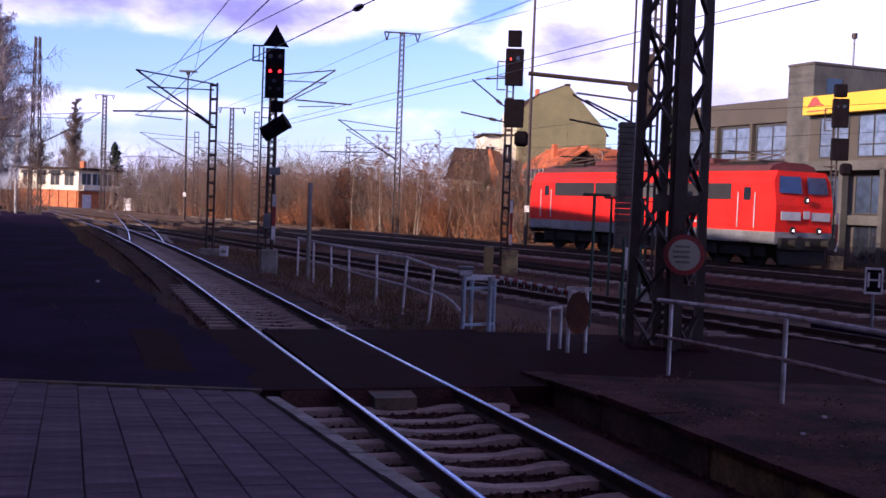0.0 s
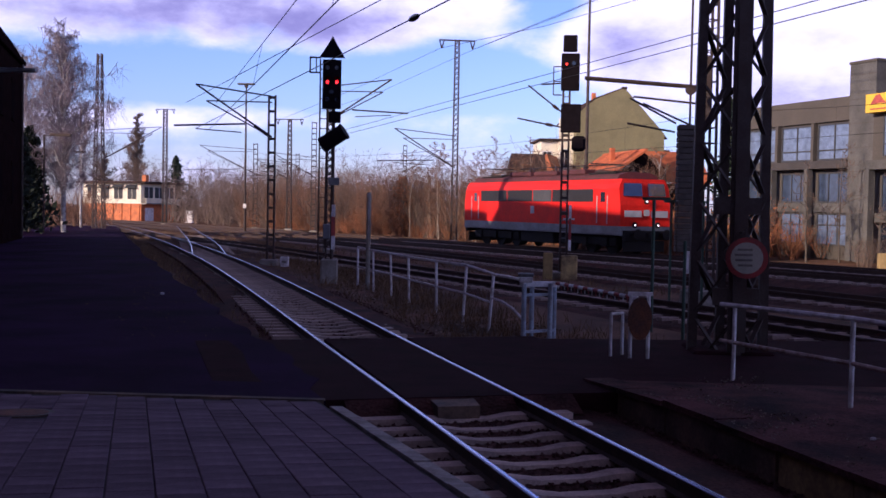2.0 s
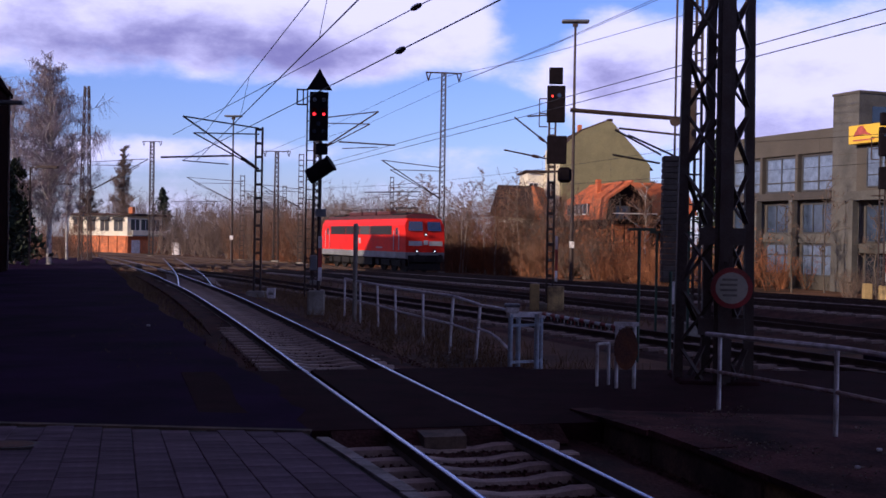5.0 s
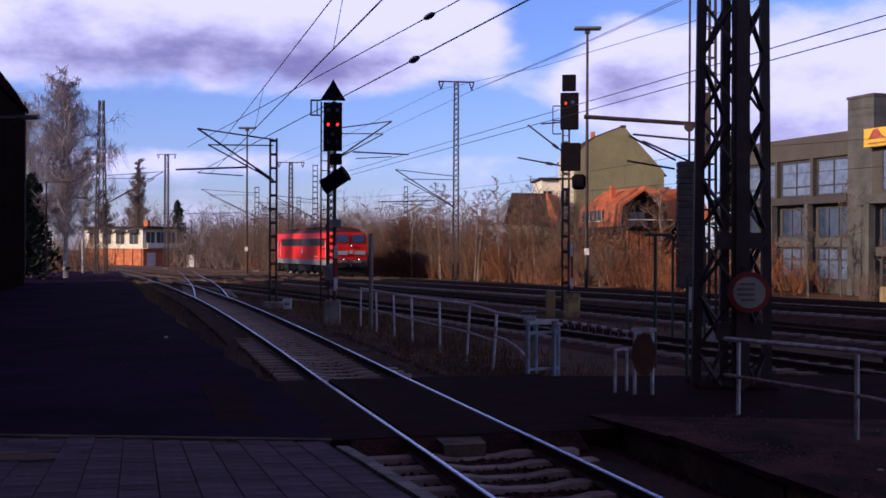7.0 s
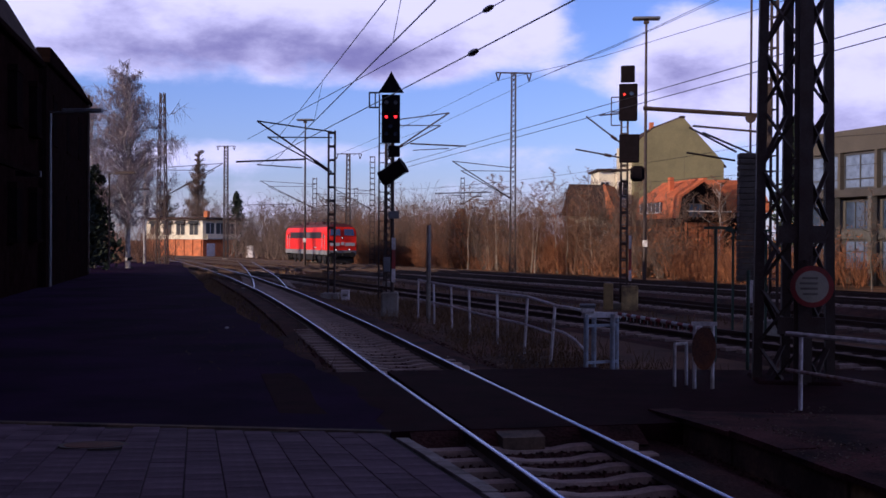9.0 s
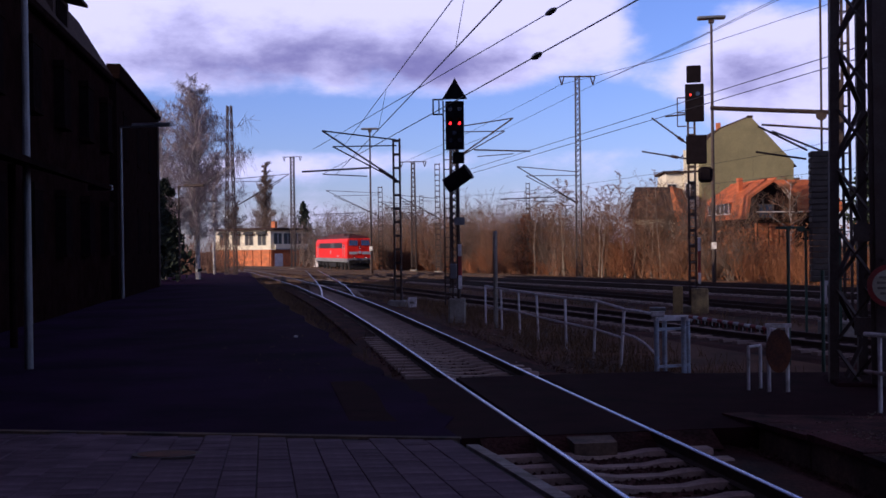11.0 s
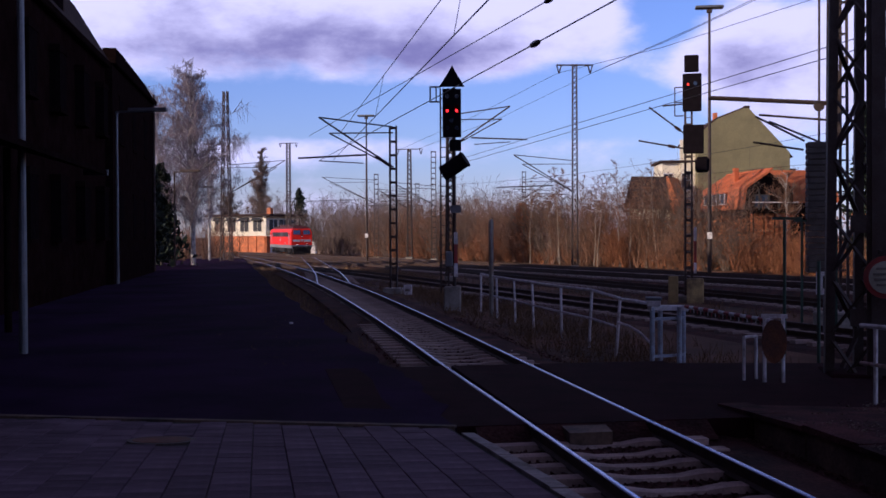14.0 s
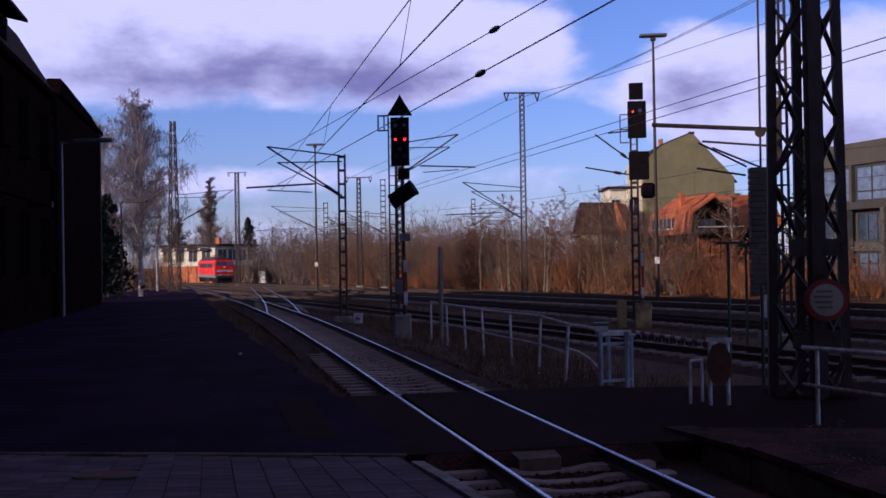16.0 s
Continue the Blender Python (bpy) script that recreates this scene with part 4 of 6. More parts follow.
def signal_left(x, y):
    t = thing("railway_signal", "black light signal showing two red lights under an arrow-shaped board", "signal", pose(x, y, 0, 0, 0, 8))
    for s in (-0.13, 0.13):
        part("mast_channel", bar((s - 0.25, 0.06, 0.3), (s - 0.25, 0.06, 7.2), 0.05, 0.09), STEEL, t)
    for k in range(20):
        part("mast_rung", bar((-0.38, 0.06, 0.6 + 0.33 * k), (-0.12, 0.06, 0.6 + 0.33 * k), 0.03, 0.03), STEEL, t)
    part("tube_post", tube([(0.08, 0, 0.3), (0.08, 0, 7.2)], 0.06, 8), STEEL, t)
    part("top_board", prism([(-0.42, 7.24), (0.44, 7.24), (0.14, 7.74), (0.02, 7.97), (-0.10, 7.74)], "y", -0.10, -0.06), BLACK, t, "black arrow-shaped board")
    head = part("signal_head", prism([(-0.30, 5.55), (0.32, 5.55), (0.32, 7.16), (-0.30, 7.16)], "y", -0.22, 0.02), BLACK, t)
    for sx in (-0.14, 0.17):
        part("red_light", disc((sx, -0.235, 6.42), (0, 1, 0), 0.048, 0.02, 16), LAMP_RED, head, "lit red lamp")
        bm = bmesh.new()
        bm_tube(bm, [(sx, -0.22, 6.43), (sx, -0.42, 6.50)], 0.10, 12)
        for f in [f for f in bm.faces if len(f.verts) > 4]:
            bm.faces.remove(f)
        for v in [v for v in bm.verts if v.co.z < 6.42]:
            bm.verts.remove(v)
        part("hood", bm, BLACK, head)
    for sx, z in ((-0.14, 6.9), (0.17, 6.9), (-0.14, 5.85), (0.17, 5.85), (0.0, 6.1)):
        part("unlit_lamp", disc((sx, -0.225, z), (0, 1, 0), 0.075, 0.02, 14), GLASS, head)
    part("lower_box", box(-0.08, 0.32, -0.2, 0.02, 5.08, 5.46, 0.03), BLACK, t)
    hood = part("distant_hood", tube([(-0.30, -0.12, 4.32), (-0.12, -0.16, 4.42), (0.24, -0.26, 4.66), (0.42, -0.30, 4.78)], 0.265, 18), BLACK, t, "large black hooded screen")
    part("hood_rim", disc((0.44, -0.31, 4.79), (0.6, -0.15, 0.4), 0.29, 0.05, 18), BLACK, hood)
    bk = part("equipment_frame", bar((-0.72, 0, 6.75), (-0.72, 0, 7.25), 0.05, 0.05), STEEL, t)
    part("equipment_bar", bar((-0.74, 0, 7.25), (-0.36, 0, 7.25), 0.05, 0.05), STEEL, bk)
    part("equipment_bar", bar((-0.74, 0, 6.75), (-0.36, 0, 6.75), 0.05, 0.05), STEEL, bk)
    part("equipment_bar", bar((-0.52, 0, 6.75), (-0.52, 0, 7.25), 0.04, 0.04), STEEL, bk)
    part("small_plate", box(-0.06, 0.30, -0.10, -0.07, 3.0, 3.26), GALV, t)
    for z0, z1, mm in ((1.95, 2.35, WHITEP), (1.3, 1.95, REDP), (0.85, 1.3, WHITEP)):
        part("mast_plate", box(0.06, 0.19, -0.12, -0.09, z0, z1), mm, t, "red and white mast plate")
    part("cable_box", box(-0.22, 0.02, -0.2, 0.05, 1.2, 1.7, 0.02), GALV, t)
    part("base", box(-0.28, 0.30, -0.35, 0.3, -0.5, 0.52, 0.05), CONCRETE, t, "pale concrete base")
    return t


def signal_right(x, y, label, tall=8.8, red=True, plate=True):
    t = thing("railway_signal", label, "signal", pose(x, y, 0, 0, 0, -3))
    k = tall / 8.8
    for s in (-0.11, 0.11):
        part("mast_channel", bar((s - 0.12, 0.06, 0.3), (s - 0.12, 0.06, 8.0 * k), 0.05, 0.08), STEEL, t)
    for j in range(22):
        part("mast_rung", bar((-0.24, 0.06, 0.6 + 0.33 * j * k), (0.0, 0.06, 0.6 + 0.33 * j * k), 0.03, 0.03), GALV, t)
    part("top_box", box(-0.28, 0.24, -0.2, 0.1, 8.2 * k, 8.8 * k, 0.03), BLACK, t)
    head = part("signal_head", box(-0.34, 0.34, -0.24, 0.02, 6.75 * k, 8.12 * k, 0.03), BLACK, t)
    part("unlit_lamp", disc((0.12, -0.25, 7.75 * k), (0, 1, 0), 0.08, 0.02, 14), GLASS, head)
    part("red_light", disc((-0.14, -0.25, 7.72 * k), (0, 1, 0), 0.045, 0.02, 14), LAMP_RED_DIM if red else GLASS, head, "dim red lamp")
    part("lower_head", box(-0.32, 0.42, -0.22, 0.02, 5.2 * k, 6.25 * k, 0.03), BLACK, t)
    part("back_board", box(0.10, 0.62, -0.25, 0.05, 4.50 * k, 5.08 * k, 0.10), BLACK, t)
    cage = part("service_cage", bar((-0.62, 0, 6.6 * k), (-0.62, 0, 7.65 * k), 0.04, 0.04), STEEL, t)
    for z in (6.6, 7.1, 7.65):
        part("cage_bar", bar((-0.62, 0, z * k), (-0.3, 0, z * k), 0.04, 0.04), STEEL, cage)
    part("cage_floor", bar((-0.6, 0, 4.9 * k), (-0.1, 0, 4.9 * k), 0.3, 0.04), STEEL, cage)
    if plate:
        for z0, z1, mm in ((2.0, 2.5, WHITEP), (1.2, 2.0, REDP), (0.8, 1.2, WHITEP)):
            part("mast_plate", box(0.06, 0.16, -0.1, -0.07, z0, z1), mm, t, "red and white mast plate")
    part("base", box(-0.2, 0.42, -0.3, 0.3, -0.5, 0.62, 0.04), OCHRE, t, "stained ochre concrete base")
    part("cable_cabinet", box(-0.86, -0.5, -0.2, 0.2, -0.5, 0.70, 0.03), mat("ochre_cabinet", (0.36, 0.25, 0.10), 0.8, vary=0.25, scale=3), t, "ochre cable cabinet")
    return t


signal_left(-5.85, 37.6)
signal_right(2.35, 42.4, "black light signal with service cage and pale concrete base")
signal_right(17.0, 49.5, "black signal heads on a pale ladder mast beyond the far track", tall=8.1, red=False)


def wire(points, r, label="overhead wire", name="overhead_wire"):
    return tagged(finish(name, tube(points, r, 4), WIRE), label, "wire", "overhead wires")


def catenary(f, s0, s1, span, z_c=5.5, z_m=7.0, r=0.012, low=0.45):
    """Contact wire, sagging messenger and droppers over a plan line f(s)."""
    c, m, drops = [], [], []
    s = s0
    n = int((s1 - s0) / span)
    for k in range(n):
        for j in range(8):
            u = j / 8
            x, y = f(s0 + (k + u) * span)
            zz = z_m - 4 * u * (1 - u) * (z_m - z_c - low)
            c.append((x, y, z_c))
            m.append((x, y, zz))
            if j % 2 == 1:
                drops.append(((x, y, z_c), (x, y, zz)))
    x, y = f(s1)
    c.append((x, y, z_c))
    m.append((x, y, z_m))
    t = thing("overhead_line", "contact wire hung by droppers from a messenger wire", "overhead line", group="overhead lines")
    part("contact_wire", tube(c, r, 4), WIRE, t)
    part("messenger_wire", tube(m, r, 4), WIRE, t)
    for p, q in drops:
        part("dropper", tube([p, q], r * 0.6, 3), WIRE, t)
    return t


def paired_wires(low, high, z_low, z_high, drops):
    """A contact wire and its messenger, each straight in plan (x at y = 0, slope), with droppers at the given y."""
    t = thing("overhead_line", "contact wire hung by droppers from a messenger wire", "overhead line", group="overhead lines")
    at = lambda w, y, z: (w[0] + w[1] * y, y, z)
    part("contact_wire", tube([at(low, y, z_low) for y in (-12, 10, 30, 47.7)], 0.012, 5), WIRE, t)
    part("messenger_wire", tube([at(high, y, z_high) for y in (-12, 10, 30, 47.7)], 0.011, 5), WIRE, t)
    for y in drops:
        part("dropper", tube([at(low, y, z_low), at(high, y, z_high)], 0.006, 4), WIRE, t)


paired_wires((3.22, -0.333), (3.39, -0.331), 5.5, 6.6, (18.0, 30.0))
paired_wires((6.23, -0.409), (8.09, -0.457), 5.5, 6.6, ())
catenary(lambda s: yard(0.0, s), -50, 190, 60, z_m=6.9, r=0.010, low=0.85)
# the wires that cross the view from the slim crossarm mast towards the anchor mast
for x0, y0, x1, y1, z, lab in ((-8.9, 61.0, 8.8, 14.3, 6.4, "long overhead wire over the track by the fence"), (-8.9, 61.0, 8.8, 14.2, 6.15, "second overhead wire over the track by the fence")):
    wire([(x0, y0, z), (x0 + (x1 - x0) * 0.5, y0 + (y1 - y0) * 0.5, z), (x1, y1, z)], 0.011, lab)
for pts in (((-25.0, 132.0, 12.2), (-12.0, 108.0, 13.4), (-2.5, 84.9, 14.25), (2.9, 69.0, 14.0), (8.3, 53.1, 14.0), (15.0, 33.0, 14.3)),
            ((-27.0, 132.0, 12.2), (-15.0, 108.0, 13.4), (-5.1, 84.7, 14.25), (2.2, 72.0, 13.9), (9.5, 58.5, 14.0), (17.0, 43.0, 14.2)),
            ((-2.5, 84.9, 14.25), (4.0, 67.0, 14.25), (10.5, 49.0, 14.5))):
    wire(pts, 0.017, "high feeder wire between masts")
for x, y, z, dx in ((-1.42, 20.80, 6.6, -0.457), (-1.55, 19.03, 5.5, -0.409)):
    bm = bmesh.new()
    ring = [(-0.26, 0.012), (-0.20, 0.035), (-0.10, 0.052), (0.0, 0.058), (0.10, 0.052), (0.20, 0.035), (0.26, 0.012)]
    for (a, ra), (b, rb) in zip(ring, ring[1:]):
        bm_tube(bm, [(x + dx * a, y + a, z), (x + dx * b, y + b, z)], ra, 10, rb)
    tagged(finish("wire_insulator", bm, INSUL), "dark spindle-shaped insulator in the wire", "insulator", "wire insulators")

# slim mast close behind the black signal with its bracket tubes
slim = thing("catenary_mast", "slim dark mast close behind a signal with bracket tubes", "mast", group="overhead line masts")
ladder_mast(slim, 2.25, 42.95, 7.6, 0.24, 0.0)
for p, q in (((0.8, 42.75, 6.98), (2.15, 42.9, 5.95)), ((1.3, 42.8, 7.02), (2.15, 42.9, 7.1)), ((0.42, 42.75, 5.74), (2.15, 42.9, 5.42))):
    part("bracket_tube", tube([p, q], 0.03, 8), STEEL, slim)
for p, q in (((1.75, 42.85, 6.25), (1.95, 42.87, 6.10)), ((1.5, 42.83, 5.54), (1.75, 42.86, 5.49))):
    part("insulator", tube([p, q], 0.06, 8), INSUL, slim)

# ---- buildings ----
def wall_box(name, poly, z0, z1, material, parent, label=""):
    bm = bmesh.new()
    lo = [bm.verts.new((x, y, z0)) for x, y in poly]
    hi = [bm.verts.new((x, y, z1)) for x, y in poly]
    n = len(poly)
    for j in range(n):
        bm.faces.new((lo[j], lo[(j + 1) % n], hi[(j + 1) % n], hi[j]))
    bm.faces.new(lo[::-1])
    bm.faces.new(hi)
    return part(name, bm, material, parent, label)


def window(parent, x, y, z, w, h, frame_mat=DARKFRAME, glass=GLASS, bars=1, out=0.03, transom=0.0, depth=0.12):
    """A window in a wall that faces -y of its thing: frame pieces proud of the wall round a pane set behind them."""
    pane = part("window", box(x, x + w, y - 0.008, y + depth, z, z + h), glass, parent)
    f = 0.07 * max(1.0, w / 2)
    for a, b, c, d in ((x - f, x, z - f, z + h + f), (x + w, x + w + f, z - f, z + h + f), (x, x + w, z - f, z), (x, x + w, z + h, z + h + f)):
        part("window_frame", box(a, b, y - out, y + depth, c, d), frame_mat, pane)
    for k in range(bars):
        xm = x + w * (k + 1) / (bars + 1)
        part("window_bar", box(xm - f * 0.4, xm + f * 0.4, y - out, y + depth, z, z + h), frame_mat, pane)
    if transom:
        part("window_bar", box(x, x + w, y - out * 0.9, y + depth, z + transom - f * 0.4, z + transom + f * 0.4), frame_mat, pane)
    return pane


# main block brick and window fillings hold the shade in their colours
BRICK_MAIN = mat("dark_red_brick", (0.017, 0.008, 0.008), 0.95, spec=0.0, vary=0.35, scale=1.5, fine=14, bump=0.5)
SHADED_WINDOW = mat("boarded_window", (0.012, 0.008, 0.009), 0.95, spec=0.0, vary=0.3, scale=3)


def station():
    """The long dark station building along the platform; only its shaded track side is seen."""
    t = thing("station_building", "brick station building coloured near black for deep shadow, with platform canopy", "building", pose(-30.1, 68.7, 0, 0, 0, -72.5))
    # local x runs back along the platform, local -y faces away from the tracks
    L = 96.0
    part("wall", box(0, 18.0, -14.0, 0.0, -0.6, 10.6), BRICK_DARK, t, "brick wall coloured near black for shade")
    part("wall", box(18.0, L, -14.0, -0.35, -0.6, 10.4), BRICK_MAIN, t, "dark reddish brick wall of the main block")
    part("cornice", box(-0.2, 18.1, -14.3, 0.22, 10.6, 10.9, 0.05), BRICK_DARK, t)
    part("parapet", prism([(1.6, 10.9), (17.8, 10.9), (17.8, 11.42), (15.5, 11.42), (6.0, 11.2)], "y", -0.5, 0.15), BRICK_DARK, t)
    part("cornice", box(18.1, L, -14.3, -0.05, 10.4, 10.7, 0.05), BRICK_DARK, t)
    bm = bmesh.new()
    q = [(18.2, -0.1, 10.7), (18.2, -14.2, 10.7), (L, -14.2, 10.7), (L, -0.1, 10.7), (20.6, -1.3, 12.9), (20.6, -12.9, 12.9), (L, -12.9, 12.9), (L, -1.3, 12.9)]
    v = [bm.verts.new(p) for p in q]
    for f in ((0, 1, 5, 4), (0, 4, 7, 3), (1, 2, 6, 5), (4, 5, 6, 7), (2, 3, 7, 6), (0, 3, 2, 1)):
        bm.faces.new([v[k] for k in f])
    part("roof", bm, TILE_DARK, t, "steep dark tiled mansard roof with mossy patches")
    part("low_roof", box(-0.1, 18.0, -14.2, -0.6, 10.9, 11.0), TILE_DARK, t)
    for k in range(12):
        x = 4.0 + 5.2 * k
        for z in (2.2, 7.0):
            w = part("window", box(x, x + 1.3, -0.4, 0.02, z, z + 2.1), SHADED_WINDOW, t, "window coloured near black for shade")
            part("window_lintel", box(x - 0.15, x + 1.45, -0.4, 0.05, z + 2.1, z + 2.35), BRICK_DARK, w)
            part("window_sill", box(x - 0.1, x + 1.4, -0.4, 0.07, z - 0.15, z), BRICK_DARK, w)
    # dormer with an overhanging flat roof on the track side
    d = part("dormer", box(28.5, 31.5, -2.6, -0.3, 10.7, 12.0), TILE_DARK, t)
    part("dormer_roof", prism([(-3.0, 12.75), (0.35, 12.0), (0.35, 12.12), (-3.0, 12.9)], "x", 27.9, 32.1), TILE_DARK, d)
    part("dormer_window", box(29.0, 31.0, -0.3, -0.26, 10.9, 11.8), SHADED_WINDOW, d)
    part("downpipe", tube([(1.0, 0.12, 0), (1.0, 0.12, 11.2)], 0.07, 8), STEEL, t)
    # the canopy is coloured near black for shade like the walls
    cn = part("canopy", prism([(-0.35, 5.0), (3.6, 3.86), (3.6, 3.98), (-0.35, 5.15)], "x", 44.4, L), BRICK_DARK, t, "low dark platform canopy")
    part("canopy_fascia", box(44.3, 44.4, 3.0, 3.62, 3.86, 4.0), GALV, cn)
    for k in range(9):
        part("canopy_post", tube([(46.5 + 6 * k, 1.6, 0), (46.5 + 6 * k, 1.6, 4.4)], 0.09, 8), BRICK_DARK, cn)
    return t


station()
# plain closing wall behind the viewer
back = thing("rear_building", "plain dark building closing the platform behind the viewer", "building")
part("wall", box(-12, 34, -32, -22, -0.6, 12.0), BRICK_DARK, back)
part("roof", prism([(-32.6, 12.0), (-27, 16.0), (-21.4, 12.0)], "x", -12.5, 34.5), TILE_DARK, back)


def signal_box():
    t = thing("signal_box", "two-storey signal box, orange brick below, white glazed cabin above", "building", pose(-83.2, 218.6, -0.3, 0, 0, -20.9))
    t.scale = (1.12, 1.12, 1.12)
    part("brick_storey", box(0, 12.4, 0, 9.0, 0, 3.1), BRICK_ORANGE, t, "orange brick ground storey")
    for k in range(7):
        part("pilaster", box(0.2 + 1.92 * k, 0.6 + 1.92 * k, -0.14, 0.0, 0, 3.1), BRICK_ORANGE, t)
    cab = part("cabin", box(-0.2, 12.5, -0.2, 9.2, 3.1, 6.6), PLASTER, t, "white upper storey")
    for k in range(4):
        window(cab, 0.75 + 2.95 * k, -0.2, 3.9, 1.9, 2.15, PLASTER, GLASS_DARK, 1)
        part("awning", prism([(-0.85, 5.75), (-0.22, 6.25), (-0.22, 6.32), (-0.9, 5.82)], "x", 0.6 + 2.95 * k, 2.8 + 2.95 * k), DARKFRAME, cab, "dark folded awning")
    for k in range(3):
        w = part("side_window", box(12.46, 12.56, 0.7 + 2.8 * k, 2.9 + 2.8 * k, 4.1, 6.0), GLASS_DARK, cab)
        part("window_bar", box(12.5, 12.6, 1.75 + 2.8 * k, 1.85 + 2.8 * k, 4.1, 6.0), WHITEP, w)
    part("balcony", box(12.5, 13.6, -0.2, 9.2, 3.05, 3.25), CONCRETE, t)
    part("balcony_rail", box(13.5, 13.6, -0.2, 9.2, 3.25, 4.1), PLASTER, t, "pale balcony parapet")
    part("side_door", box(12.4, 12.5, 1.0, 3.2, 0.1, 2.4), WHITEP, t, "white side door")
    part("roof", box(-1.0, 14.0, -1.2, 10.2, 6.6, 6.95, 0.05), TILE_DARK, t, "flat dark roof with wide eaves")
    part("chimney", box(8.5, 9.3, 5, 5.8, 6.95, 8.2), BRICK_ORANGE, t)


signal_box()
tagged(finish("relay_cabinet", box(-58.6, -57.2, 203, 204, -0.4, 1.9, 0.05), WHITEP), "white trackside cabinet beside the signal box", "cabinet")


def gable_house():
    t = thing("apartment_house", "tall old house with a bare olive rendered gable wall", "house", pose(13.9, 116.0, -0.3, 0, 0, 6))
    poly = [(-6.9, -0.8), (2.15, -0.8), (2.15, 10.5), (-1.95, 15.0), (-2.25, 15.0), (-4.9, 13.95), (-5.9, 13.2), (-6.9, 12.2)]
    part("gable_wall", prism(poly, "y", 0.0, 0.5), OLIVE, t, "blank olive rendered gable")
    part("body", prism([(-6.9, -0.8), (2.1, -0.8), (2.1, 10.2), (-2.1, 14.75), (-4.9, 13.65), (-6.9, 11.9)], "y", 0.5, 12.0), OLIVE, t)
    part("roof", prism([(2.4, 10.0), (-2.0, 14.95), (-2.2, 14.98), (-4.95, 13.9), (-7.1, 12.0), (-7.1, 12.15), (-5.0, 14.08), (-2.2, 15.16), (-1.95, 15.12), (2.55, 10.05)], "y", 0.3, 12.2), TILE_DARK, t, "dark tiled roof behind the gable")
    part("gable_cap", box(-2.35, -1.8, -0.06, 0.5, 14.95, 15.2, 0.03), TILE_DARK, t)
    part("chimney", box(-5.15, -4.75, 1.2, 1.8, 13.5, 14.65, 0.02), BRICK_ORANGE, t)
    part("parapet", box(2.15, 2.75, 0.2, 12.0, 7.6, 8.9), TILE_DARK, t)
    wing = part("side_wing", box(-10.2, -6.9, 2.0, 8.4, -0.8, 9.7), PLASTER, t, "cream side wing")
    part("side_stair", box(-8.4, -6.9, 1.6, 2.0, -0.8, 12.0), PLASTER, t, "cream stair bay")
    part("wing_roof", box(-10.5, -6.6, 1.5, 8.6, 9.7, 9.9), TILE_DARK, t)
    for k in range(3):
        for j in range(2):
            window(wing, -10.0 + 1.75 * j, 2.0 if j == 0 else 1.6, 2.0 + 2.6 * k, 0.85, 1.35, WHITEP, GLASS_DARK, 1)
        bal = part("balcony", box(-10.4, -8.5, 1.1, 2.0, 1.25 + 2.6 * k, 1.4 + 2.6 * k), CONCRETE, t)
        for j in range(7):
            part("baluster", box(-10.4 + 0.3 * j, -10.34 + 0.3 * j, 1.1, 1.16, 1.4 + 2.6 * k, 2.2 + 2.6 * k), DARKFRAME, bal)
        part("balcony_rail", box(-10.42, -8.48, 1.08, 1.18, 2.2 + 2.6 * k, 2.28 + 2.6 * k), DARKFRAME, bal)


gable_house()


